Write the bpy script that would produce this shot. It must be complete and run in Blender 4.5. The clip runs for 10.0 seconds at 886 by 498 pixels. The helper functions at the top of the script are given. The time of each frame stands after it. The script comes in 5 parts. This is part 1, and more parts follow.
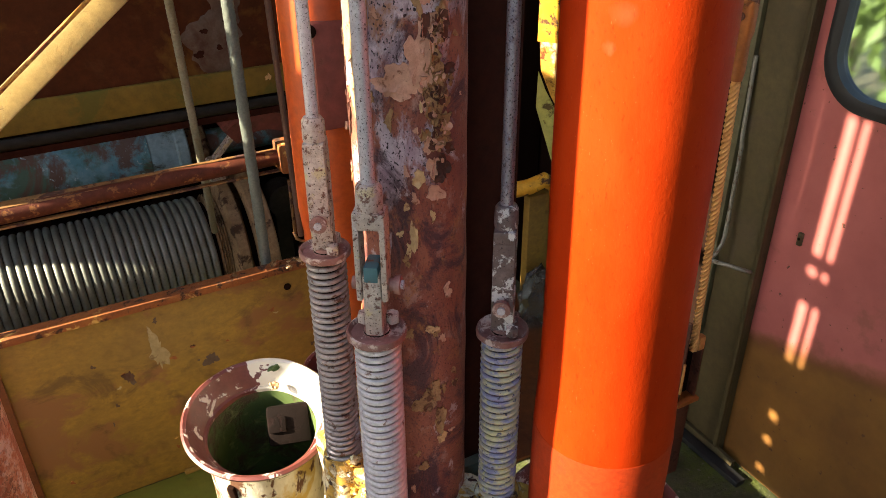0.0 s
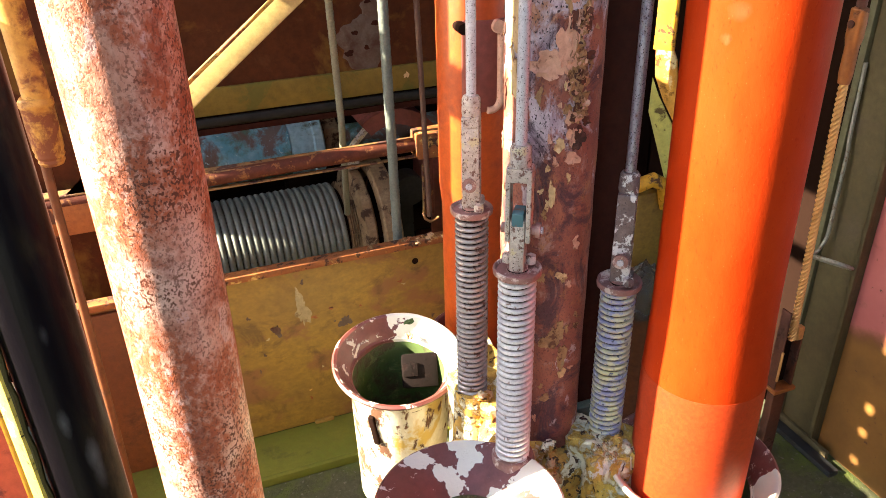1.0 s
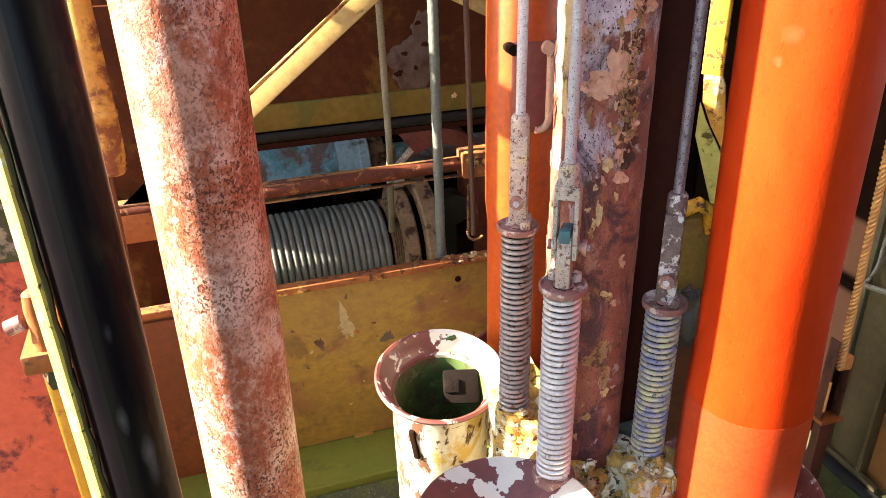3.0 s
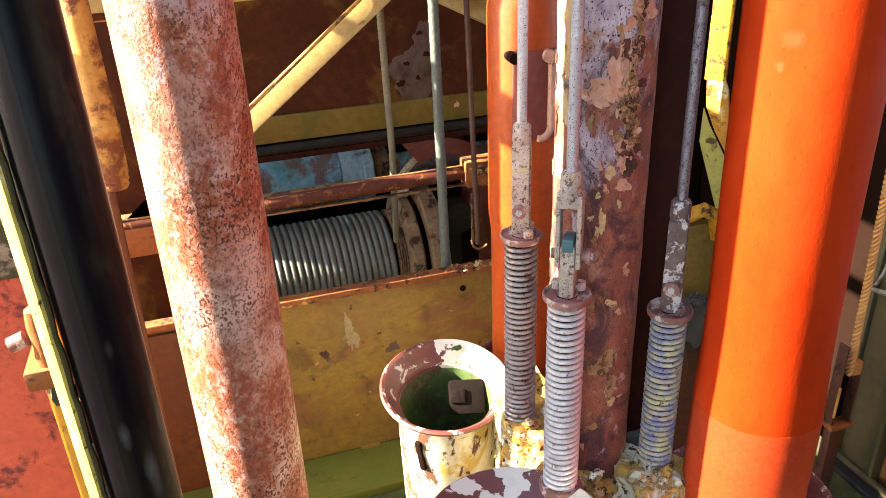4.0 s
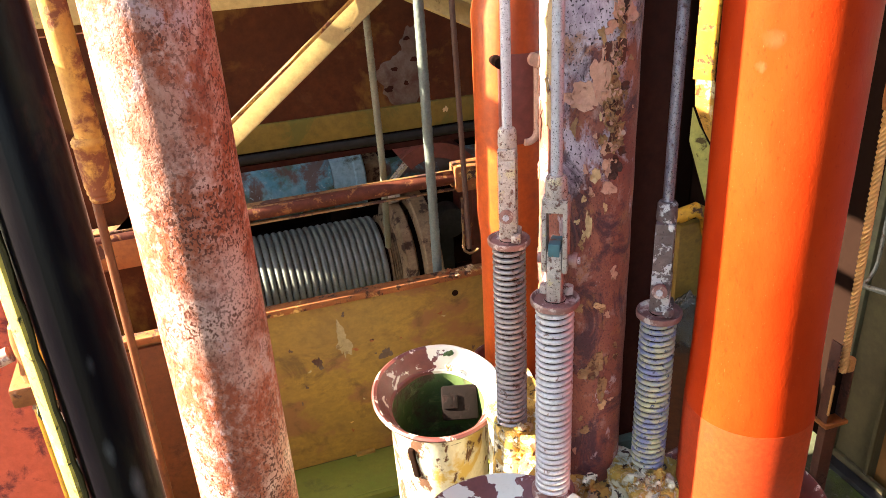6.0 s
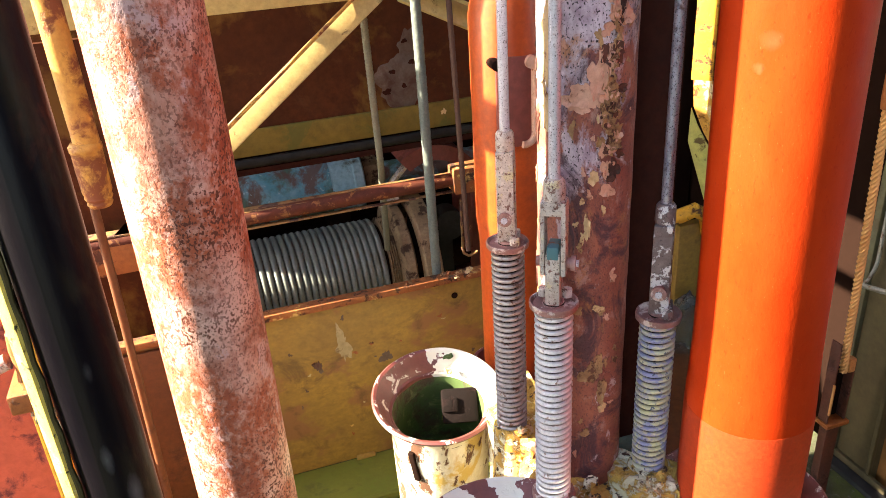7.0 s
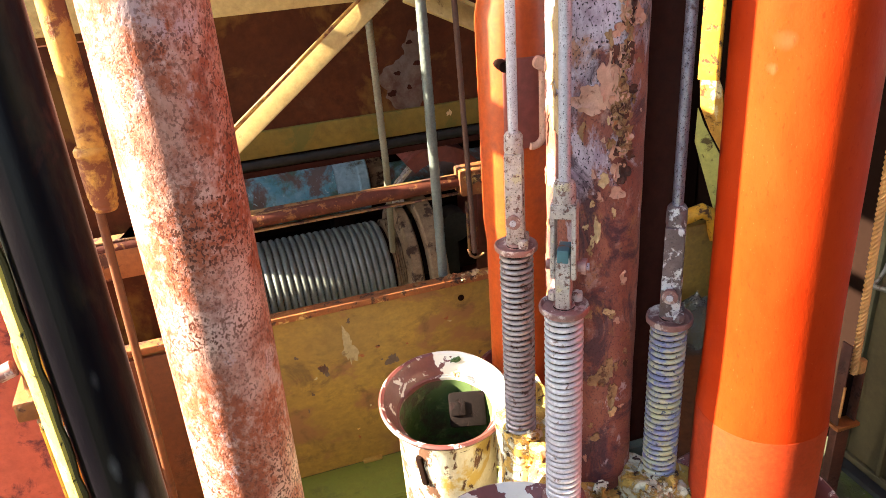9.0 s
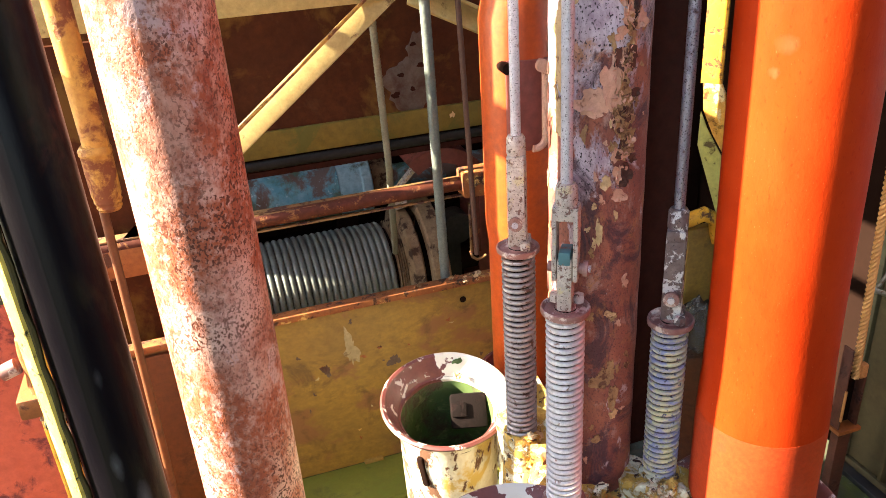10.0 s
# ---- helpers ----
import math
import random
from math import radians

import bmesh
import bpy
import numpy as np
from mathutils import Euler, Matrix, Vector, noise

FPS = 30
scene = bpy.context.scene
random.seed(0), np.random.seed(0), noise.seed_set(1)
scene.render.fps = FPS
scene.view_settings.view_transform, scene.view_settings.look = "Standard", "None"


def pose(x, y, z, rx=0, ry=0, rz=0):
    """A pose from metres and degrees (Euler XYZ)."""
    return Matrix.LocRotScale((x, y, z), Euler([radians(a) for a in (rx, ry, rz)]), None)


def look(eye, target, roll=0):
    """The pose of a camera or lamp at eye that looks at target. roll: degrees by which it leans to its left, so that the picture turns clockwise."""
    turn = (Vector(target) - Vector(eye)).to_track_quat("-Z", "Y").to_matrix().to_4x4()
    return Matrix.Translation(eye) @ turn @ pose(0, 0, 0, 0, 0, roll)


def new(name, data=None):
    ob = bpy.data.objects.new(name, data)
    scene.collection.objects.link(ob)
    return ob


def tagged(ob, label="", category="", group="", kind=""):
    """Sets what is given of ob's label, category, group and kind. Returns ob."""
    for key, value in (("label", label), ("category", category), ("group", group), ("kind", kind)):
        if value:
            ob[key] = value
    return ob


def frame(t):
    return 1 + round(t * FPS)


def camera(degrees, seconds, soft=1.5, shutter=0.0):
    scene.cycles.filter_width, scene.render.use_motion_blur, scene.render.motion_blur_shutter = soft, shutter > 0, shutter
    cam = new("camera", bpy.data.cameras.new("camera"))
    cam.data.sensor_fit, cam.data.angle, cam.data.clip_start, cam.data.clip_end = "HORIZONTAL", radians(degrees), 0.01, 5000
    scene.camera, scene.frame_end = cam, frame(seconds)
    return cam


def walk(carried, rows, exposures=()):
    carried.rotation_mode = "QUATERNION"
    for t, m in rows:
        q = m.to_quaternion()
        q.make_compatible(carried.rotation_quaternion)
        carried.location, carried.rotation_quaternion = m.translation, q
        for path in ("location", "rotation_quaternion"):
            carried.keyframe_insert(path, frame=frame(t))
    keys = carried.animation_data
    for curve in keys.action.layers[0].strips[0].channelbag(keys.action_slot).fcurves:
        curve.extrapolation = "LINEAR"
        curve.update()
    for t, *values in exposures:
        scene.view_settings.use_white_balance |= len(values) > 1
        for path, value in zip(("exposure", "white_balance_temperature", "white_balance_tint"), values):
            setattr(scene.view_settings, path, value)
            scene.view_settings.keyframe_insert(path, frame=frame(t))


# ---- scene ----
cam = camera(59.8, 10.0, 0.65)
PATH = [
    (0, (-0.1477, -0.0797, 1.2037), (0.6815, 1.4466, 0.2125), -0.49),
    (0.2, (-0.1990, -0.1250, 1.2130), (0.5760, 1.4340, 0.2280), -1.10),
    (0.4, (-0.2270, -0.1650, 1.2200), (0.4980, 1.4210, 0.2400), -1.10),
    (0.5, (-0.2371, -0.1814, 1.2233), (0.4620, 1.4163, 0.2442), -1.00),
    (1, (-0.2771, -0.2280, 1.2264), (0.3371, 1.4171, 0.2692), -1.41),
    (1.5, (-0.2790, -0.2400, 1.2264), (0.2947, 1.4271, 0.2822), -1.07),
    (2, (-0.2786, -0.2443, 1.2251), (0.2729, 1.4385, 0.2955), -1.42),
    (2.5, (-0.2932, -0.2435, 1.2257), (0.2410, 1.4520, 0.3093), -0.98),
    (4, (-0.2861, -0.2381, 1.2258), (0.2295, 1.4800, 0.3413), -2.42),
    (4.5, (-0.2826, -0.2392, 1.2267), (0.2367, 1.4790, 0.3445), -2.23),
    (5, (-0.2784, -0.2383, 1.2286), (0.2443, 1.4799, 0.3486), -2.69),
    (5.5, (-0.2756, -0.2373, 1.2264), (0.2502, 1.4808, 0.3480), -3.16),
    (7, (-0.2697, -0.2344, 1.2285), (0.2574, 1.4855, 0.3545), -3.81),
    (7.5, (-0.2704, -0.2314, 1.2263), (0.2570, 1.4891, 0.3534), -4.12),
    (8, (-0.2700, -0.2289, 1.2265), (0.2546, 1.4922, 0.3533), -4.20),
    (8.5, (-0.2710, -0.2253, 1.2264), (0.2529, 1.4962, 0.3536), -4.10),
    (9, (-0.2723, -0.2227, 1.2278), (0.2461, 1.5010, 0.3559), -4.18),
    (9.5, (-0.2711, -0.2230, 1.2275), (0.2442, 1.5026, 0.3575), -4.26),
    (10, (-0.2729, -0.2261, 1.2291), (0.2403, 1.5013, 0.3616), -3.90),
]
walk(cam, [(t, look(eye, target, roll)) for t, eye, target, roll in PATH],
     [(0, 2.25, 7250, 10), (0.4, 2.68, 7100, 10), (0.9, 3.02, 6950, 10), (10, 3.02, 6750, 10)])

# ---- light ----
SUN_AZ, SUN_EL = radians(170.2), radians(30.0)
sun_dir = Vector((math.cos(SUN_AZ) * math.cos(SUN_EL), math.sin(SUN_AZ) * math.cos(SUN_EL), math.sin(SUN_EL)))
sun = new("sun", bpy.data.lights.new("sun", "SUN"))
sun.data.energy, sun.data.angle, sun.data.color = 5.0, radians(0.38), (1.0, 0.90, 0.73)
sun.matrix_world = look(sun_dir * 20, (0, 0, 0))
world = bpy.data.worlds.new("sky")
world.use_nodes = True
scene.world = world
sky = world.node_tree.nodes.new("ShaderNodeTexSky")
sky.sky_type, sky.sun_disc = "NISHITA", False
sky.sun_elevation, sky.sun_rotation = SUN_EL, math.pi / 2 - SUN_AZ
world.node_tree.links.new(sky.outputs["Color"], world.node_tree.nodes["Background"].inputs["Color"])
world.node_tree.nodes["Background"].inputs["Strength"].default_value = 0.112


# ---- materials ----
def paint(name, base, base2, chip=None, amount=0.0, chip_scale=14.0, rough=0.55, metal=0.0, bump=0.25, grain=60.0, speck=None, speck_amount=0.0, speck_scale=120.0, spread=0.06, stretch=1.0, second=None, second_amount=0.0, second_scale=5.0, gloss=0.5, third=None):
    """Weathered paint or metal: two tones, flaked areas in a second colour, small specks and relief."""
    m = bpy.data.materials.new(name)
    m.use_nodes = True
    nt = m.node_tree
    n, link = nt.nodes, nt.links.new
    bsdf = n["Principled BSDF"]
    co = n.new("ShaderNodeTexCoord")
    mp = n.new("ShaderNodeMapping")
    mp.inputs["Scale"].default_value = (1, 1, stretch)
    link(co.outputs["Object"], mp.inputs["Vector"])

    def tex(scale, detail=6.0, roughness=0.6, distort=0.0):
        t = n.new("ShaderNodeTexNoise")
        t.inputs["Scale"].default_value, t.inputs["Detail"].default_value = scale, detail
        t.inputs["Roughness"].default_value, t.inputs["Distortion"].default_value = roughness, distort
        link(mp.outputs["Vector"], t.inputs["Vector"])
        return t.outputs["Fac"]

    def ramp(fac, lo, hi):
        r = n.new("ShaderNodeMapRange")
        r.inputs["From Min"].default_value, r.inputs["From Max"].default_value = lo, hi
        link(fac, r.inputs["Value"])
        return r.outputs["Result"]

    def mix(fac, a, b):
        x = n.new("ShaderNodeMix")
        x.data_type = "RGBA"
        link(fac, x.inputs["Factor"])
        for sock, v in ((x.inputs["A"], a), (x.inputs["B"], b)):
            if isinstance(v, tuple):
                sock.default_value = (*v, 1)
            else:
                link(v, sock)
        return x.outputs["Result"]

    colour = mix(ramp(tex(grain * 0.12, 8, 0.65), 0.3, 0.7), base, base2)
    fine = tex(grain, 8, 0.7)
    colour = mix(ramp(fine, 0.35, 0.75), colour, tuple(0.72 * c for c in base2))
    height = fine
    rough_out = None
    if second:
        f = ramp(tex(second_scale, 7, 0.65, 0.4), 0.62 - second_amount * 0.4, 0.68 - second_amount * 0.4)
        colour = mix(f, colour, second)
    if chip:
        worn = tex(chip_scale, 9, 0.68, 0.3)
        f = ramp(worn, 0.66 - amount * 0.42, 0.66 - amount * 0.42 + spread)
        colour = mix(f, colour, chip)
        h = n.new("ShaderNodeMath")
        h.operation, h.inputs[1].default_value = "MULTIPLY", -1.6
        link(f, h.inputs[0])
        s = n.new("ShaderNodeMath")
        s.operation = "ADD"
        link(h.outputs[0], s.inputs[0])
        link(fine, s.inputs[1])
        height = s.outputs[0]
        rr = n.new("ShaderNodeMapRange")
        rr.inputs["To Min"].default_value, rr.inputs["To Max"].default_value = rough, min(1.0, rough + 0.3)
        link(f, rr.inputs["Value"])
        rough_out = rr.outputs["Result"]
    if speck:
        colour = mix(ramp(tex(speck_scale, 4, 0.55), 0.68 - speck_amount * 0.3, 0.71 - speck_amount * 0.3), colour, speck)
    if third:
        tone, amt, sc = third
        blot = n.new("ShaderNodeMath")
        blot.operation, blot.inputs[1].default_value = "MULTIPLY", 0.75
        link(ramp(tex(sc, 9, 0.7, 0.6), 0.62 - amt * 0.4, 0.72 - amt * 0.4), blot.inputs[0])
        colour = mix(blot.outputs[0], colour, tone)
    link(colour, bsdf.inputs["Base Color"])
    if rough_out:
        link(rough_out, bsdf.inputs["Roughness"])
    else:
        bsdf.inputs["Roughness"].default_value = rough
    bsdf.inputs["Metallic"].default_value = metal
    bsdf.inputs["Specular IOR Level"].default_value = gloss
    b = n.new("ShaderNodeBump")
    b.inputs["Strength"].default_value, b.inputs["Distance"].default_value = bump, 0.003
    link(height, b.inputs["Height"])
    link(b.outputs["Normal"], bsdf.inputs["Normal"])
    return m


class Nodes:
    """Short hand for building a layered surface."""

    def __init__(self, name, stretch=1.0):
        self.m = bpy.data.materials.new(name)
        self.m.use_nodes = True
        self.n, self.link = self.m.node_tree.nodes, self.m.node_tree.links.new
        self.bsdf = self.n["Principled BSDF"]
        self.co = self.n.new("ShaderNodeTexCoord").outputs["Object"]
        mp = self.n.new("ShaderNodeMapping")
        mp.inputs["Scale"].default_value = (1, 1, stretch)
        self.link(self.co, mp.inputs["Vector"])
        self.vec = mp.outputs["Vector"]

    def tex(self, scale, lo, hi, detail=6.0, rough=0.6, distort=0.0):
        """Noise, cut to 0 below lo and 1 above hi."""
        t = self.n.new("ShaderNodeTexNoise")
        for key, v in (("Scale", scale), ("Detail", detail), ("Roughness", rough), ("Distortion", distort)):
            t.inputs[key].default_value = v
        self.link(self.vec, t.inputs["Vector"])
        return self.span(t.outputs["Fac"], lo, hi)

    def span(self, fac, lo, hi, a=0.0, b=1.0):
        r = self.n.new("ShaderNodeMapRange")
        for key, v in (("From Min", lo), ("From Max", hi), ("To Min", a), ("To Max", b)):
            r.inputs[key].default_value = v
        self.link(fac, r.inputs["Value"])
        return r.outputs["Result"]

    def op(self, kind, a, b):
        x = self.n.new("ShaderNodeMath")
        x.operation = kind
        for sock, v in zip(x.inputs, (a, b)):
            if isinstance(v, (int, float)):
                sock.default_value = v
            else:
                self.link(v, sock)
        return x.outputs[0]

    def axis(self, which):
        sep = self.n.new("ShaderNodeSeparateXYZ")
        self.link(self.co, sep.inputs[0])
        return sep.outputs[which]

    def mix(self, fac, a, b):
        x = self.n.new("ShaderNodeMix")
        x.data_type = "RGBA"
        self.link(fac, x.inputs["Factor"])
        for sock, v in ((x.inputs["A"], a), (x.inputs["B"], b)):
            if isinstance(v, tuple):
                sock.default_value = (*v, 1)
            else:
                self.link(v, sock)
        return x.outputs["Result"]

    def done(self, colour, height, bump, distance=0.003, rough=0.5, gloss=0.5):
        self.link(colour, self.bsdf.inputs["Base Color"])
        if isinstance(rough, float):
            self.bsdf.inputs["Roughness"].default_value = rough
        else:
            self.link(rough, self.bsdf.inputs["Roughness"])
        self.bsdf.inputs["Specular IOR Level"].default_value = gloss
        b = self.n.new("ShaderNodeBump")
        b.inputs["Strength"].default_value, b.inputs["Distance"].default_value = bump, distance
        self.link(height, b.inputs["Height"])
        self.link(b.outputs["Normal"], self.bsdf.inputs["Normal"])
        return self.m


def speckled_pipe():
    """Pink-white pipe with an orange-red rust bloom, left bare in places, and dense small dark rust pits."""
    k = Nodes("speckled_rusted_pipe", 0.8)
    colour = k.mix(k.tex(9, 0.35, 0.65), (0.80, 0.57, 0.50), (0.64, 0.34, 0.26))
    bloom = k.tex(12, 0.40, 0.54, 9, 0.7, 0.3)
    colour = k.mix(k.op("MULTIPLY", bloom, k.tex(120, 0.28, 0.52, 6, 0.65)), colour, (0.42, 0.105, 0.045))
    haze = k.tex(24, 0.50, 0.62, 9, 0.75, 0.3)
    colour = k.mix(k.op("MULTIPLY", haze, 0.7), colour, (0.27, 0.066, 0.038))
    lilac = k.tex(17, 0.60, 0.64, 8, 0.65, 0.3)
    colour = k.mix(k.op("MULTIPLY", lilac, 0.75), colour, (0.62, 0.43, 0.43))
    zone = k.tex(10, 0.40, 0.56, 6, 0.6)
    pits = k.op("MULTIPLY", k.tex(340, 0.56, 0.60, 2, 0.5), k.span(zone, 0, 1, 0.40, 1.0))
    big = k.op("MULTIPLY", k.tex(220, 0.58, 0.615, 2, 0.5), zone)
    pits = k.op("MAXIMUM", pits, big)
    colour = k.mix(pits, colour, (0.125, 0.030, 0.014))
    height = k.op("SUBTRACT", k.tex(90, 0.2, 0.8, 6), k.op("MULTIPLY", pits, 0.9))
    return k.done(colour, height, 0.45, 0.002, k.span(bloom, 0, 1, 0.30, 0.60), 0.5)


def flaking_pole():
    """Lilac-grey paint over purple-brown, pitted above and worn to smooth red-brown rust below."""
    k = Nodes("flaking_pole_paint", 0.7)
    z = k.axis("Z")
    low = k.op("MULTIPLY", k.span(z, 0.72, 1.04, 1, 0), 0.26)
    colour = k.mix(k.tex(34, 0.40, 0.60, 8, 0.7), (0.66, 0.56, 0.62), (0.36, 0.25, 0.31))
    worn = k.tex(10, 0.0, 1.0, 8, 0.66, 0.4)
    rust = k.span(k.op("ADD", worn, low), 0.525, 0.575)
    brown = k.mix(k.tex(16, 0.36, 0.62, 8, 0.7, 0.6), (0.42, 0.140, 0.080), (0.25, 0.072, 0.052))
    brown = k.mix(k.op("MULTIPLY", k.tex(30, 0.56, 0.63, 8, 0.7), 0.8), brown, (0.44, 0.24, 0.20))
    colour = k.mix(rust, colour, brown)
    dark = k.tex(15, 0.51, 0.60, 9, 0.72, 0.8)
    colour = k.mix(k.op("MULTIPLY", dark, 0.85), colour, (0.060, 0.024, 0.040))
    smear = k.tex(20, 0.56, 0.66, 9, 0.75, 0.5)
    colour = k.mix(k.op("MULTIPLY", smear, 0.8), colour, (0.46, 0.20, 0.065))
    pale = k.tex(19, 0.61, 0.64, 9, 0.68, 0.4)
    colour = k.mix(k.op("MULTIPLY", pale, 0.8), colour, (0.62, 0.50, 0.52))
    pits = k.tex(400, 0.60, 0.64, 2, 0.5)
    colour = k.mix(k.op("MULTIPLY", pits, k.span(rust, 0, 1, 1.0, 0.45)), colour, (0.03, 0.014, 0.022))
    height = k.op("SUBTRACT", k.op("SUBTRACT", k.tex(80, 0.2, 0.8, 8, 0.7), k.op("MULTIPLY", rust, 1.1)), k.op("ADD", k.op("MULTIPLY", pits, 0.7), k.op("MULTIPLY", dark, 0.5)))
    return k.done(colour, height, 0.65, 0.003, k.span(rust, 0, 1, 0.42, 0.58), 0.5)


def weathered_teal():
    """Pale blue-green paint with broad faded rust blotches, green grime below and scratched pale edges."""
    k = Nodes("teal_weathered_paint", 1.0)
    colour = k.mix(k.tex(14, 0.4, 0.6, 8, 0.7), (0.16, 0.42, 0.50), (0.34, 0.58, 0.62))
    green = k.tex(7, 0.46, 0.56, 8, 0.65, 0.4)
    colour = k.mix(k.op("MULTIPLY", green, 0.85), colour, (0.10, 0.17, 0.075))
    rust = k.tex(6.5, 0.455, 0.53, 9, 0.68, 0.5)
    colour = k.mix(k.op("MULTIPLY", rust, 0.9), colour, (0.22, 0.105, 0.070))
    scratch = k.tex(40, 0.62, 0.66, 8, 0.7, 0.5)
    colour = k.mix(scratch, colour, (0.62, 0.74, 0.74))
    return k.done(colour, k.tex(90, 0.2, 0.8), 0.3, 0.003, 0.5, 0.4)


def spotted_red():
    """Orange-red gloss paint, faintly mottled and scratched, with two soft pale worn spots."""
    k = Nodes("orange_red_paint", 0.5)
    colour = k.mix(k.tex(30, 0.35, 0.65, 8, 0.65), (0.44, 0.034, 0.004), (0.38, 0.026, 0.003))
    colour = k.mix(k.op("MULTIPLY", k.tex(7, 0.48, 0.66, 6), 0.6), colour, (0.47, 0.045, 0.007))
    colour = k.mix(k.op("MULTIPLY", k.tex(300, 0.60, 0.70, 4), 0.5), colour, (0.30, 0.012, 0.002))
    colour = k.mix(k.op("MULTIPLY", k.tex(420, 0.69, 0.74, 2), 0.25), colour, (0.66, 0.16, 0.06))
    for deg, z, r, most in ((203, 1.031, 0.009, 0.60), (210, 1.060, 0.013, 0.24)):
        far = k.n.new("ShaderNodeVectorMath")
        far.operation, far.inputs[1].default_value = "DISTANCE", (0.355 + 0.0764 * math.cos(radians(deg)), 0.4465 + 0.0764 * math.sin(radians(deg)), z)
        k.link(k.co, far.inputs[0])
        ragged = k.op("ADD", far.outputs["Value"], k.op("MULTIPLY", k.tex(110, 0.0, 1.0, 6), 0.008))
        colour = k.mix(k.span(ragged, r * 0.6, r + 0.005, most, 0), colour, (0.64, 0.16, 0.08))
    return k.done(colour, k.tex(260, 0.2, 0.8), 0.10, 0.002, k.span(k.tex(12, 0.2, 0.8), 0, 1, 0.40, 0.55), 0.10)


def door_paint():
    """Faded red paint worn through to grimy brown along a slanting border low on the panel."""
    k = Nodes("faded_red_door_paint", 1.0)
    red = k.mix(k.tex(5, 0.35, 0.65, 8, 0.65), (0.50, 0.150, 0.135), (0.41, 0.115, 0.105))
    red = k.mix(k.op("MULTIPLY", k.tex(9, 0.58, 0.66, 9, 0.7), 0.6), red, (0.28, 0.10, 0.07))
    brown = k.mix(k.tex(6, 0.35, 0.65, 8, 0.65), (0.27, 0.125, 0.032), (0.18, 0.080, 0.026))
    edge = k.op("ADD", k.axis("Z"), k.op("MULTIPLY", k.axis("Y"), 0.26))
    edge = k.op("ADD", edge, k.op("MULTIPLY", k.tex(14, 0.0, 1.0, 8, 0.65), 0.07))
    colour = k.mix(k.span(edge, 0.438, 0.475), brown, red)
    rust = k.op("MULTIPLY", k.span(edge, 0.42, 0.445), k.span(edge, 0.450, 0.470, 1, 0))
    colour = k.mix(k.op("MULTIPLY", rust, 0.5), colour, (0.14, 0.05, 0.025))
    colour = k.mix(k.tex(60, 0.68, 0.71, 4), colour, (0.12, 0.05, 0.03))
    return k.done(colour, k.tex(50, 0.2, 0.8), 0.12, 0.003, 0.45, 0.4)


def worn_rubber():
    """Black rubber sleeve with a brown-green reflection painted down one side and soft pale scuffs."""
    k = Nodes("black_hose_rubber", 0.35)
    colour = k.mix(k.tex(30, 0.35, 0.65, 6), (0.0030, 0.0023, 0.0040), (0.0048, 0.0038, 0.0052))
    # Reflected light on the right side, painted as brown-green and reddish tints
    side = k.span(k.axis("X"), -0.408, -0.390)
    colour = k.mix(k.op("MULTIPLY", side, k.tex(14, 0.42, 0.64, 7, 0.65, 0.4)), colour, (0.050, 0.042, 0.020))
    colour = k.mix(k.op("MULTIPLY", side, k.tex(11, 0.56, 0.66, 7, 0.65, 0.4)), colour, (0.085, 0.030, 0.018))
    for deg, z, r, most in ((-87, 0.760, 0.006, 0.8), (-76, 0.856, 0.004, 0.5), (-60, 0.714, 0.008, 0.9), (-58, 0.690, 0.007, 0.5)):
        off = k.n.new("ShaderNodeVectorMath")
        off.operation, off.inputs[1].default_value = "SUBTRACT", (-0.4145 + 0.0332 * math.cos(radians(deg)), 0.433 + 0.0332 * math.sin(radians(deg)), z)
        flat = k.n.new("ShaderNodeVectorMath")
        flat.operation, flat.inputs[1].default_value = "MULTIPLY", (1, 1, 0.34)
        far = k.n.new("ShaderNodeVectorMath")
        far.operation = "LENGTH"
        k.link(k.co, off.inputs[0])
        k.link(off.outputs[0], flat.inputs[0])
        k.link(flat.outputs[0], far.inputs[0])
        ragged = k.op("ADD", far.outputs["Value"], k.op("MULTIPLY", k.tex(120, -0.5, 1.5, 7, 0.7), 0.010))
        colour = k.mix(k.span(ragged, r * 0.5, r + 0.005, most, 0), colour, (0.11, 0.11, 0.105))
    return k.done(colour, k.tex(90, 0.2, 0.8), 0.10, 0.003, 0.36, 0.12)


def old_crust():
    """Thick curled layers of old paint: cream over gold over dark rusty cavities."""
    k = Nodes("flaking_paint_crust", 0.8)
    colour = k.mix(k.tex(30, 0.38, 0.60, 8, 0.7), (0.78, 0.54, 0.12), (0.52, 0.30, 0.05))
    cream = k.tex(26, 0.50, 0.55, 9, 0.68, 0.6)
    colour = k.mix(cream, colour, (0.88, 0.82, 0.58))
    white = k.tex(20, 0.60, 0.63, 9, 0.65, 0.4)
    colour = k.mix(white, colour, (0.86, 0.84, 0.76))
    holes = k.tex(48, 0.59, 0.63, 8, 0.65, 0.6)
    colour = k.mix(holes, colour, (0.075, 0.035, 0.016))
    height = k.op("SUBTRACT", k.op("ADD", k.op("MULTIPLY", cream, 0.8), k.tex(60, 0.2, 0.8, 9, 0.7)), k.op("MULTIPLY", holes, 1.5))
    return k.done(colour, height, 0.9, 0.006, 0.6, 0.4)


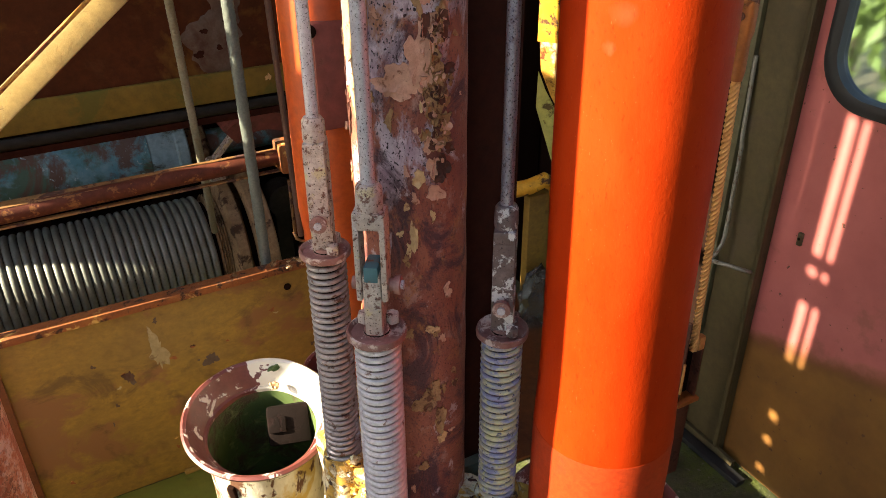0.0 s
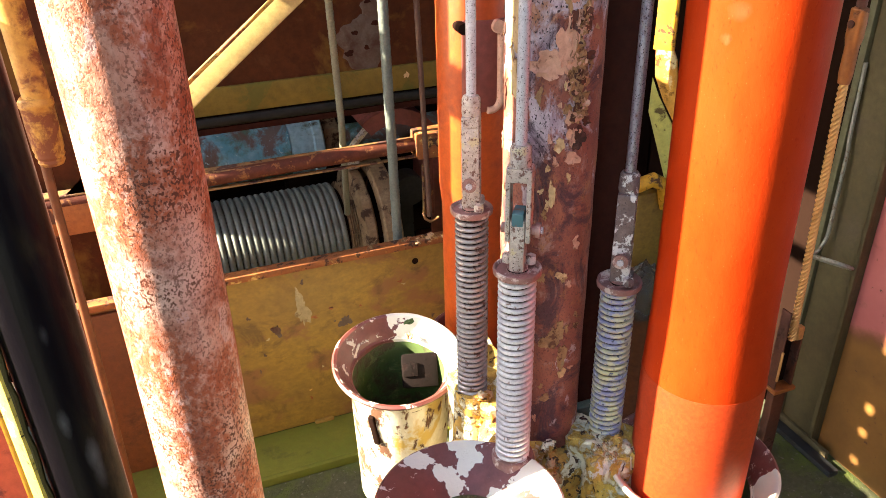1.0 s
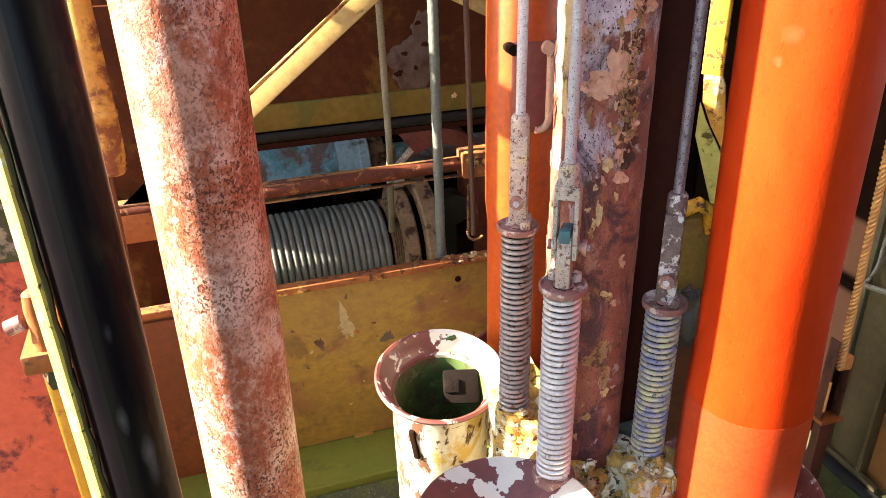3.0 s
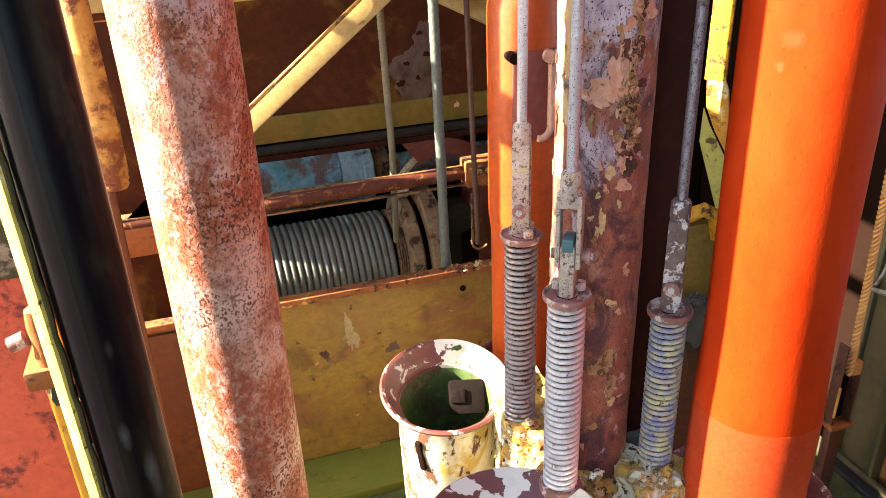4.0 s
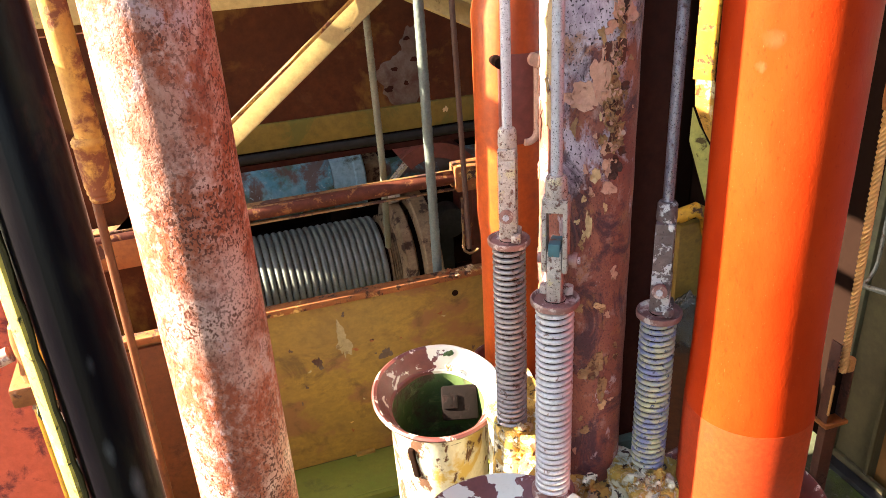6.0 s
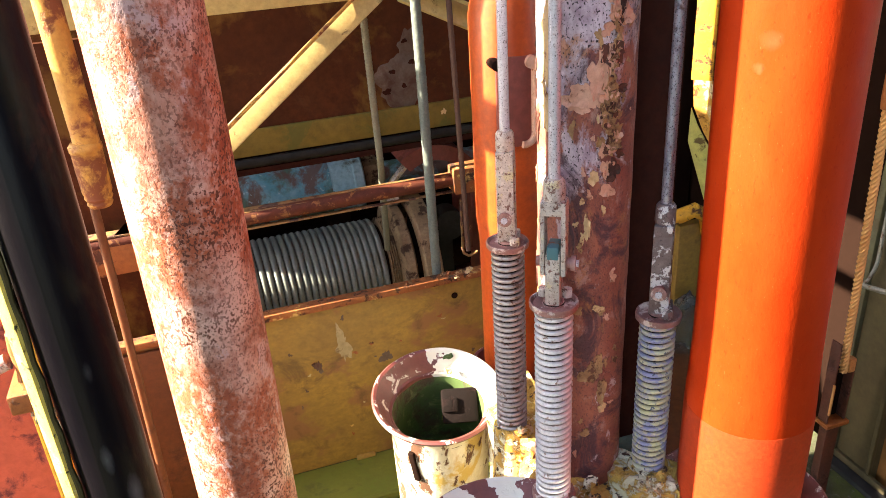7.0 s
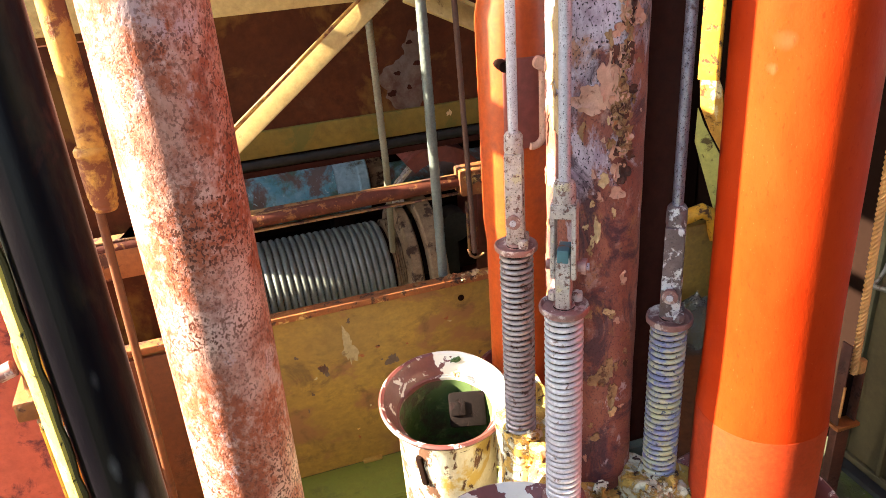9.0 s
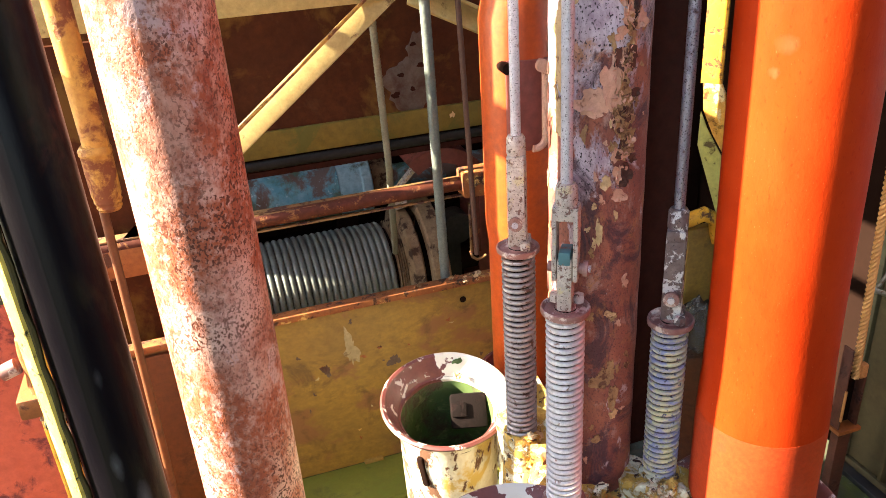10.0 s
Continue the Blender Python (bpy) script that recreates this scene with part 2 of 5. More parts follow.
m_red = spotted_red()
m_red_low = paint("pale_orange_pipe_end", (0.47, 0.050, 0.010), (0.42, 0.038, 0.008), chip=(0.31, 0.028, 0.008), amount=0.1, chip_scale=20, spread=0.2, rough=0.5, bump=0.15, grain=160, gloss=0.3)
m_orange = paint("orange_paint", (0.56, 0.095, 0.012), (0.42, 0.058, 0.010), chip=(0.16, 0.035, 0.02), amount=0.20, chip_scale=9, spread=0.25, rough=0.4, bump=0.1, grain=90)
m_pipe = speckled_pipe()
m_pole = flaking_pole()
m_cream = paint("flaking_cream_paint", (0.82, 0.78, 0.64), (0.74, 0.66, 0.44), chip=(0.13, 0.055, 0.025), amount=0.27, chip_scale=34, spread=0.04, rough=0.5, bump=0.7, grain=60, second=(0.58, 0.40, 0.10), second_amount=0.17, second_scale=16, stretch=0.5)
m_cast = paint("flaking_yellow_brown_casting", (0.76, 0.52, 0.12), (0.52, 0.28, 0.05), chip=(0.88, 0.82, 0.60), amount=0.40, chip_scale=34, spread=0.05, rough=0.6, bump=0.9, grain=70, speck=(0.09, 0.05, 0.025), speck_amount=0.34, speck_scale=90, second=(0.20, 0.13, 0.03), second_amount=0.10, second_scale=14)
m_crust = old_crust()
m_rail = paint("dark_maroon_rail", (0.15, 0.040, 0.018), (0.085, 0.022, 0.012), chip=(0.24, 0.10, 0.035), amount=0.20, chip_scale=40, rough=0.6, gloss=0.2, bump=0.3, grain=90)
m_drum = paint("drum_wire_rope", (0.27, 0.285, 0.23), (0.17, 0.185, 0.16), chip=(0.10, 0.08, 0.05), amount=0.2, chip_scale=8, spread=0.2, rough=0.4, metal=0.15, bump=0.3, grain=200)
# Pale cyan with the sky light on the cylinder end put into the colour
m_teal_end = paint("pale_cyan_end", (0.60, 0.76, 0.78), (0.36, 0.60, 0.66), chip=(0.10, 0.10, 0.06), amount=0.25, chip_scale=14, spread=0.1, rough=0.5, bump=0.3, grain=60)
m_bore_end = paint("brown_wet_bore_end", (0.12, 0.10, 0.045), (0.08, 0.06, 0.03), chip=(0.10, 0.16, 0.03), amount=0.3, chip_scale=30, spread=0.15, rough=0.6, bump=0.5)
m_moss_grey = paint("mossy_grey_block", (0.16, 0.22, 0.16), (0.10, 0.14, 0.10), chip=(0.30, 0.30, 0.24), amount=0.25, chip_scale=50, rough=0.8, bump=0.5)
m_moss = paint("green_mossy_bore", (0.054, 0.098, 0.020), (0.085, 0.135, 0.034), chip=(0.075, 0.052, 0.026), amount=0.42, chip_scale=20, spread=0.12, rough=0.8, bump=0.5, third=((0.20, 0.22, 0.08), 0.16, 26))
m_steel = paint("grey_pitted_steel", (0.72, 0.70, 0.74), (0.56, 0.53, 0.58), chip=(0.30, 0.20, 0.17), amount=0.18, chip_scale=60, spread=0.12, rough=0.42, metal=0.30, bump=0.35, grain=240, speck=(0.05, 0.04, 0.05), speck_amount=0.24, speck_scale=560)
m_spring = paint("grey_painted_spring", (0.86, 0.84, 0.86), (0.70, 0.67, 0.69), chip=(0.26, 0.15, 0.12), amount=0.14, chip_scale=80, rough=0.32, metal=0.35, bump=0.2, grain=160)
# Darker copy of the spring grey; the rear spring's shade is in the colour
m_spring_d = paint("shaded_grey_spring", (0.46, 0.43, 0.44), (0.33, 0.30, 0.30), chip=(0.14, 0.075, 0.055), amount=0.22, chip_scale=80, rough=0.34, metal=0.5, bump=0.2, grain=160)
m_rod_d = paint("dark_pitted_steel", (0.46, 0.45, 0.52), (0.30, 0.29, 0.35), chip=(0.16, 0.10, 0.09), amount=0.24, chip_scale=70, spread=0.12, rough=0.30, metal=0.65, bump=0.5, grain=240, speck=(0.04, 0.03, 0.045), speck_amount=0.30, speck_scale=480)
m_clevis_d = paint("dark_chipped_clevis", (0.30, 0.22, 0.20), (0.17, 0.11, 0.10), chip=(0.78, 0.74, 0.70), amount=0.38, chip_scale=60, spread=0.04, speck=(0.05, 0.03, 0.03), speck_amount=0.22, speck_scale=420, rough=0.42, metal=0.1, bump=0.5, grain=150)
m_spring_y = paint("spring_with_yellow_paint", (0.82, 0.76, 0.30), (0.62, 0.60, 0.50), chip=(0.32, 0.33, 0.50), amount=0.47, chip_scale=45, spread=0.10, rough=0.45, bump=0.3, grain=140, stretch=1.4, speck=(0.10, 0.10, 0.14), speck_amount=0.22, speck_scale=110)
m_clevis = paint("chipped_clevis_paint", (0.74, 0.66, 0.58), (0.52, 0.41, 0.35), chip=(0.20, 0.10, 0.075), amount=0.27, chip_scale=130, second=(0.60, 0.50, 0.30), second_amount=0.15, second_scale=40, speck=(0.06, 0.035, 0.03), speck_amount=0.22, speck_scale=420, rough=0.42, metal=0.1, bump=0.5, grain=150)
m_cap = paint("rusty_pink_cap", (0.44, 0.24, 0.20), (0.28, 0.12, 0.095), chip=(0.66, 0.52, 0.44), amount=0.30, chip_scale=45, rough=0.55, bump=0.4, grain=120)
m_yellow = paint("chipped_yellow_paint", (0.86, 0.45, 0.035), (0.76, 0.35, 0.03), chip=(0.12, 0.05, 0.02), amount=0.26, chip_scale=26, rough=0.5, bump=0.4, grain=50)
m_cream_y = paint("faded_yellow_brace", (0.64, 0.47, 0.17), (0.53, 0.37, 0.12), chip=(0.16, 0.09, 0.03), amount=0.14, chip_scale=18, rough=0.55, bump=0.3, grain=50)
m_olive = paint("grimy_yellow_plate", (0.38, 0.225, 0.030), (0.26, 0.15, 0.030), chip=(0.16, 0.085, 0.03), amount=0.22, chip_scale=7, spread=0.25, rough=0.6, bump=0.25, grain=45, second=(0.24, 0.11, 0.035), second_amount=0.28, second_scale=4.5, stretch=1.35, third=((0.12, 0.065, 0.018), 0.20, 9))
m_strip = paint("grimy_olive_strip", (0.24, 0.150, 0.022), (0.17, 0.115, 0.022), chip=(0.10, 0.075, 0.02), amount=0.25, chip_scale=7, spread=0.25, rough=0.65, gloss=0.25, bump=0.25, grain=45, third=((0.10, 0.10, 0.02), 0.2, 8))
m_fin = paint("dark_rusty_web", (0.055, 0.014, 0.007), (0.030, 0.008, 0.005), rough=0.8, bump=0.3, gloss=0.1)
m_lip = paint("rusted_plate_edge", (0.40, 0.13, 0.026), (0.26, 0.075, 0.018), chip=(0.07, 0.03, 0.015), amount=0.28, chip_scale=34, second=(0.66, 0.42, 0.12), second_amount=0.14, second_scale=20, rough=0.65, bump=0.6, grain=80)
m_green = paint("green_algae_ledge", (0.12, 0.155, 0.010), (0.18, 0.18, 0.016), chip=(0.05, 0.05, 0.02), amount=0.2, chip_scale=10, spread=0.2, rough=0.8, bump=0.4)
m_floor = paint("gritty_deck", (0.11, 0.105, 0.06), (0.06, 0.065, 0.025), chip=(0.10, 0.135, 0.018), amount=0.46, chip_scale=7, spread=0.2, rough=0.9, bump=0.9, grain=90, speck=(0.16, 0.15, 0.11), speck_amount=0.12, speck_scale=110)
m_brown = paint("dark_brown_panel", (0.100, 0.028, 0.009), (0.060, 0.017, 0.007), gloss=0.12, second=(0.13, 0.060, 0.014), second_amount=0.22, second_scale=3, chip=(0.12, 0.06, 0.025), amount=0.1, chip_scale=4, spread=0.15, rough=0.55, bump=0.15, grain=40)
m_rust = paint("rusty_steel", (0.15, 0.045, 0.024), (0.09, 0.028, 0.017), chip=(0.06, 0.025, 0.018), amount=0.25, chip_scale=20, rough=0.65, bump=0.5, grain=90)
m_rust_o = paint("orange_rusty_steel", (0.42, 0.14, 0.03), (0.30, 0.09, 0.02), chip=(0.10, 0.035, 0.015), amount=0.25, chip_scale=16, rough=0.6, bump=0.4, grain=70)
m_rope = paint("greased_wire_rope", (0.20, 0.23, 0.20), (0.13, 0.15, 0.13), rough=0.45, metal=0.2, bump=0.3, grain=200)
# Tan rope colour raised to stand for sun that is blocked here
m_rope_t = paint("tan_rope_sun_tint", (0.80, 0.46, 0.17), (0.66, 0.34, 0.11), rough=0.6, metal=0.2, bump=0.3, grain=200)
m_rope_r = paint("rusty_wire_rope", (0.16, 0.075, 0.045), (0.10, 0.05, 0.035), rough=0.6, metal=0.2, bump=0.3, grain=200)
m_black = worn_rubber()
# Near-black matte steel; also paints the shade in holes and gaps
m_dark = paint("black_steel_and_shade", (0.013, 0.006, 0.004), (0.018, 0.008, 0.005), rough=0.9, bump=0.3, gloss=0.05)
m_teal = weathered_teal()
m_pink = door_paint()
m_slab = paint("grey_green_post", (0.112, 0.088, 0.036), (0.078, 0.058, 0.026), chip=(0.10, 0.07, 0.05), amount=0.2, chip_scale=6, spread=0.2, rough=0.6, bump=0.2, grain=45)
m_slab_g = paint("green_stained_flange", (0.15, 0.145, 0.075), (0.10, 0.09, 0.045), chip=(0.10, 0.07, 0.04), amount=0.3, chip_scale=12, spread=0.15, rough=0.65, bump=0.3, grain=60)
m_wire = paint("dull_grey_wire", (0.34, 0.34, 0.29), (0.24, 0.23, 0.19), chip=(0.16, 0.10, 0.06), amount=0.2, chip_scale=60, rough=0.5, metal=0.3, bump=0.2, grain=120)
m_rubber = paint("black_rubber", (0.015, 0.017, 0.018), (0.022, 0.023, 0.024), rough=0.6, bump=0.1)
m_wood = paint("worn_brake_band", (0.42, 0.29, 0.15), (0.24, 0.14, 0.065), chip=(0.07, 0.035, 0.018), amount=0.3, chip_scale=20, rough=0.7, bump=0.5, grain=70)
m_grey_rail = paint("dull_grey_rail", (0.030, 0.026, 0.020), (0.018, 0.015, 0.012), rough=0.5, gloss=0.12, bump=0.3, grain=60)
m_guard = paint("dull_red_guard", (0.30, 0.075, 0.055), (0.20, 0.050, 0.038), chip=(0.12, 0.045, 0.03), amount=0.25, chip_scale=16, spread=0.15, rough=0.5, bump=0.25, grain=60)
m_blue = paint("blue_green_paint", (0.05, 0.15, 0.18), (0.08, 0.2, 0.22), chip=(0.2, 0.1, 0.06), amount=0.2, chip_scale=60, rough=0.5)
m_flake_s = paint("salmon_paint_flake", (0.74, 0.42, 0.30), (0.66, 0.34, 0.22), chip=(0.30, 0.12, 0.07), amount=0.2, chip_scale=70, rough=0.5, bump=0.5, grain=120)
m_flake_t = paint("tan_paint_flake", (0.56, 0.34, 0.15), (0.34, 0.17, 0.075), chip=(0.16, 0.065, 0.035), amount=0.28, chip_scale=70, rough=0.5, bump=0.7, grain=120)
m_flake_c = paint("cream_paint_flake", (0.78, 0.56, 0.31), (0.64, 0.40, 0.18), chip=(0.25, 0.10, 0.05), amount=0.2, chip_scale=70, rough=0.5, bump=0.5, grain=120)
m_flake_w = paint("white_paint_flake", (0.80, 0.76, 0.66), (0.70, 0.64, 0.50), chip=(0.35, 0.22, 0.12), amount=0.15, chip_scale=60, rough=0.5, bump=0.5, grain=120)
# Dark olive with the shade beside the flange put into the colour
m_olive_edge = paint("shaded_olive_edge", (0.10, 0.075, 0.015), (0.06, 0.045, 0.012), rough=0.6, bump=0.3, grain=60)
# Dark brown lowered further: shade inside the socket is put into the colour
m_latch = paint("dark_brown_shaded_latch", (0.011, 0.006, 0.005), (0.008, 0.005, 0.004), chip=(0.016, 0.009, 0.008), amount=0.2, chip_scale=30, gloss=0.1, rough=0.8, bump=0.4, grain=90)
m_lip_y = paint("rusted_yellow_gusset", (0.80, 0.40, 0.05), (0.66, 0.28, 0.035), chip=(0.20, 0.06, 0.02), amount=0.30, chip_scale=24, spread=0.06, rough=0.6, bump=0.7, grain=60, second=(0.80, 0.62, 0.30), second_amount=0.16, second_scale=16)
m_yellow_g = paint("yellow_green_strip", (0.66, 0.58, 0.13), (0.50, 0.46, 0.12), chip=(0.12, 0.08, 0.02), amount=0.22, chip_scale=20, rough=0.5, bump=0.4, grain=50)
m_flange = paint("yellow_black_chipped_flange", (0.86, 0.66, 0.14), (0.74, 0.54, 0.10), chip=(0.05, 0.045, 0.015), amount=0.20, chip_scale=110, spread=0.08, second=(0.84, 0.74, 0.38), second_amount=0.12, second_scale=22, rough=0.6, bump=0.6, grain=70)
m_far_rope = paint("dry_tan_wire_rope", (0.30, 0.27, 0.18), (0.22, 0.20, 0.13), rough=0.7, bump=0.3, grain=200)
m_rail_edge = paint("tan_worn_and_lit_edge", (0.36, 0.19, 0.06), (0.24, 0.11, 0.035), chip=(0.08, 0.03, 0.02), amount=0.3, chip_scale=30, rough=0.6, bump=0.4, grain=80)
m_conduit = paint("rusty_yellow_conduit", (0.74, 0.44, 0.07), (0.50, 0.20, 0.035), chip=(0.20, 0.06, 0.02), amount=0.44, chip_scale=16, spread=0.08, rough=0.55, bump=0.4, grain=60)
m_stain = paint("pale_lime_stain", (0.50, 0.40, 0.22), (0.36, 0.27, 0.13), chip=(0.2, 0.13, 0.06), amount=0.3, chip_scale=30, rough=0.7, bump=0.3, grain=90)
m_bare = paint("bare_grey_patch", (0.145, 0.105, 0.078), (0.10, 0.058, 0.038), chip=(0.075, 0.028, 0.014), amount=0.46, chip_scale=16, spread=0.2, rough=0.6, bump=0.2, grain=60)
m_lichen = paint("lichen_grey_board", (0.34, 0.34, 0.28), (0.22, 0.23, 0.17), chip=(0.06, 0.07, 0.04), amount=0.4, chip_scale=24, spread=0.05, rough=0.9, bump=0.6, grain=80)
m_redplate = paint("red_guard_plate", (0.60, 0.125, 0.070), (0.50, 0.095, 0.050), chip=(0.15, 0.03, 0.03), amount=0.28, chip_scale=16, spread=0.08, rough=0.5, bump=0.3, grain=60)
m_brownplate = paint("rust_brown_plate", (0.21, 0.066, 0.014), (0.14, 0.042, 0.011), chip=(0.05, 0.021, 0.010), amount=0.3, chip_scale=9, spread=0.2, rough=0.6, bump=0.3, grain=60)
m_ground = paint("grass_and_soil", (0.10, 0.11, 0.05), (0.16, 0.14, 0.09), rough=0.95, bump=0.6, grain=6)
m_leaf = paint("foliage", (0.07, 0.12, 0.02), (0.10, 0.16, 0.03), rough=0.6, bump=0.1)
m_bark = paint("bark", (0.10, 0.07, 0.05), (0.07, 0.05, 0.04), rough=0.9, bump=0.5)

m_glass = bpy.data.materials.new("window_glass")
m_glass.use_nodes = True
g = m_glass.node_tree.nodes["Principled BSDF"]
g.inputs["Transmission Weight"].default_value, g.inputs["Roughness"].default_value = 1.0, 0.06
g.inputs["Base Color"].default_value, g.inputs["IOR"].default_value = (0.80, 0.90, 0.95, 1), 1.45
m_film = bpy.data.materials.new("clear_plastic_film")
m_film.use_nodes = True
g = m_film.node_tree.nodes["Principled BSDF"]
g.inputs["Transmission Weight"].default_value, g.inputs["Roughness"].default_value = 0.92, 0.12
g.inputs["Base Color"].default_value, g.inputs["IOR"].default_value = (0.55, 0.56, 0.52, 1), 1.3


def rim_paint(cx, cy, sectors, chips):
    """Socket rim: red primer with white chips; white paint, on the empty socket also painted sunlight, in the given
    sectors (degrees), with ragged borders.
    """
    m = paint("rim_paint", (0.22, 0.066, 0.052), (0.16, 0.046, 0.038), chip=(0.74, 0.64, 0.55), amount=chips, chip_scale=36, spread=0.03, rough=0.38, bump=0.4, grain=50)
    n, link = m.node_tree.nodes, m.node_tree.links.new
    bsdf = n["Principled BSDF"]
    was = bsdf.inputs["Base Color"].links[0].from_socket
    co = n.new("ShaderNodeTexCoord")
    off = n.new("ShaderNodeVectorMath")
    off.operation, off.inputs[1].default_value = "SUBTRACT", (cx, cy, 0)
    flat = n.new("ShaderNodeVectorMath")
    flat.operation, flat.inputs[1].default_value = "MULTIPLY", (1, 1, 0)
    unit = n.new("ShaderNodeVectorMath")
    unit.operation = "NORMALIZE"
    link(co.outputs["Object"], off.inputs[0])
    link(off.outputs[0], flat.inputs[0])
    link(flat.outputs[0], unit.inputs[0])
    edge = n.new("ShaderNodeTexNoise")
    edge.inputs["Scale"].default_value, edge.inputs["Detail"].default_value = 26, 8
    link(co.outputs["Object"], edge.inputs["Vector"])
    for lo, hi in sectors:
        mid, half = radians((lo + hi) / 2), radians((hi - lo) / 2)
        dot = n.new("ShaderNodeVectorMath")
        dot.operation, dot.inputs[1].default_value = "DOT_PRODUCT", (math.cos(mid), math.sin(mid), 0)
        link(unit.outputs[0], dot.inputs[0])
        tot = n.new("ShaderNodeMath")
        tot.operation, tot.inputs[1].default_value, tot.inputs[2].default_value = "MULTIPLY_ADD", 1.7, -0.85
        link(edge.outputs["Fac"], tot.inputs[0])
        both = n.new("ShaderNodeMath")
        link(dot.outputs["Value"], both.inputs[0])
        link(tot.outputs[0], both.inputs[1])
        mask = n.new("ShaderNodeMapRange")
        mask.inputs["From Min"].default_value, mask.inputs["From Max"].default_value = math.cos(half) - 0.01, math.cos(half) + 0.01
        link(both.outputs[0], mask.inputs["Value"])
        mx = n.new("ShaderNodeMix")
        mx.data_type = "RGBA"
        mx.inputs["B"].default_value = (0.78, 0.73, 0.60, 1)
        link(mask.outputs["Result"], mx.inputs["Factor"])
        link(was, mx.inputs["A"])
        was = mx.outputs["Result"]
    link(was, bsdf.inputs["Base Color"])
    return m


# ---- building helpers ----
def part(name, bm, material, parent=None, label="", smooth=True):
    """Links a bmesh as one mesh object, under a thing or a part where parent is given."""
    bm.normal_update()
    me = bpy.data.meshes.new(name)
    bm.to_mesh(me)
    bm.free()
    me.materials.append(material)
    if smooth:
        me.polygons.foreach_set("use_smooth", [True] * len(me.polygons))
        me.set_sharp_from_angle(angle=radians(38))
    ob = new(name, me)
    if parent:
        ob.parent = parent
        ob.matrix_parent_inverse = WORLD[parent.name].inverted()
    WORLD[ob.name] = Matrix.Identity(4)
    if label:
        tagged(ob, label)
    return ob


WORLD = {}


def thing(name, at, label, category, group=""):
    """An Empty at a thing's base, which parents its parts."""
    ob = new(name)
    ob.location, ob.empty_display_size = at, 0.05
    WORLD[ob.name] = Matrix.Translation(at)
    return tagged(ob, label, category, group)


def box(bm, lo, hi, bevel=0.0, m=None):
    r = bmesh.ops.create_cube(bm, size=1.0)
    vs = r["verts"]
    for v in vs:
        v.co = Vector([lo[i] + (v.co[i] + 0.5) * (hi[i] - lo[i]) for i in range(3)])
    if bevel:
        es = list({e for v in vs for e in v.link_edges})
        out = bmesh.ops.bevel(bm, geom=es, offset=bevel, segments=2, affect="EDGES", profile=0.6)
        vs = list({v for f in out["faces"] for v in f.verts} | {v for v in vs if v.is_valid})
    if m is not None:
        bmesh.ops.transform(bm, matrix=m, verts=vs)
    return bm


def rod(bm, a, b, r, r2=None, seg=20):
    """A capped round bar from a to b."""
    a, b = Vector(a), Vector(b)
    d = b - a
    m = Matrix.Translation((a + b) / 2) @ d.to_track_quat("Z", "Y").to_matrix().to_4x4()
    bmesh.ops.create_cone(bm, cap_ends=True, segments=seg, radius1=r, radius2=r if r2 is None else r2, depth=d.length, matrix=m)
    return bm


def lathe(bm, prof, at=(0, 0, 0), seg=48, axis="Z", closed=False, wobble=0.0, m=None):
    """Turns a profile of (radius, height) about an axis; open ends of zero radius close by themselves."""
    rings = []
    for r, h in prof:
        ring = []
        for k in range(seg):
            a = 2 * math.pi * k / seg
            rr = r * (1 + wobble * noise.noise(Vector((math.cos(a) * 1.7, math.sin(a) * 1.7, h * 9 + r * 7))))
            p = Vector((rr * math.cos(a), rr * math.sin(a), h))
            if axis == "X":
                p = Vector((p.z, p.x, p.y))
            p = p + Vector(at)
            ring.append(bm.verts.new(m @ p if m is not None else p))
        rings.append(ring)
    pairs = list(zip(rings, rings[1:]))
    if closed:
        pairs.append((rings[-1], rings[0]))
    for p, q in pairs:
        for k in range(seg):
            bm.faces.new((p[k], p[(k + 1) % seg], q[(k + 1) % seg], q[k]))
    if not closed:
        for ring, flip in ((rings[0], True), (rings[-1], False)):
            bm.faces.new(ring[::-1] if flip else ring)
    bmesh.ops.recalc_face_normals(bm, faces=bm.faces)
    return bm


def sweep(bm, pts, r, seg=10, lobes=0, twist=0.0, depth=0.0):
    """A tube along points; lobes and twist (turns a metre) make it a laid rope."""
    pts = [Vector(p) for p in pts]
    rings, run = [], 0.0
    side = None
    for i, p in enumerate(pts):
        t = (pts[min(i + 1, len(pts) - 1)] - pts[max(i - 1, 0)]).normalized()
        if side is None:
            side = t.orthogonal().normalized()
        side = (side - t * side.dot(t)).normalized()
        other = t.cross(side)
        if i:
            run += (p - pts[i - 1]).length
        ring = []
        for k in range(seg):
            a = 2 * math.pi * k / seg
            rr = r * (1 - depth * (0.5 - 0.5 * math.cos(lobes * a))) if lobes else r
            b = a + 2 * math.pi * twist * run
            ring.append(bm.verts.new(p + (side * math.cos(b) + other * math.sin(b)) * rr))
        rings.append(ring)
    for p, q in zip(rings, rings[1:]):
        for k in range(seg):
            bm.faces.new((p[k], p[(k + 1) % seg], q[(k + 1) % seg], q[k]))
    bm.faces.new(rings[0][::-1])
    bm.faces.new(rings[-1])
    return bm


def line(a, b, n):
    a, b = Vector(a), Vector(b)
    return [a.lerp(b, i / n) for i in range(n + 1)]


def BM():
    return bmesh.new()


FLOOR = -0.13

# ---- structure ----
def plain(name, bm, material, label, smooth=False):
    return tagged(part(name, bm, material, None, smooth=smooth), label, name.split("_")[0], kind="structure")


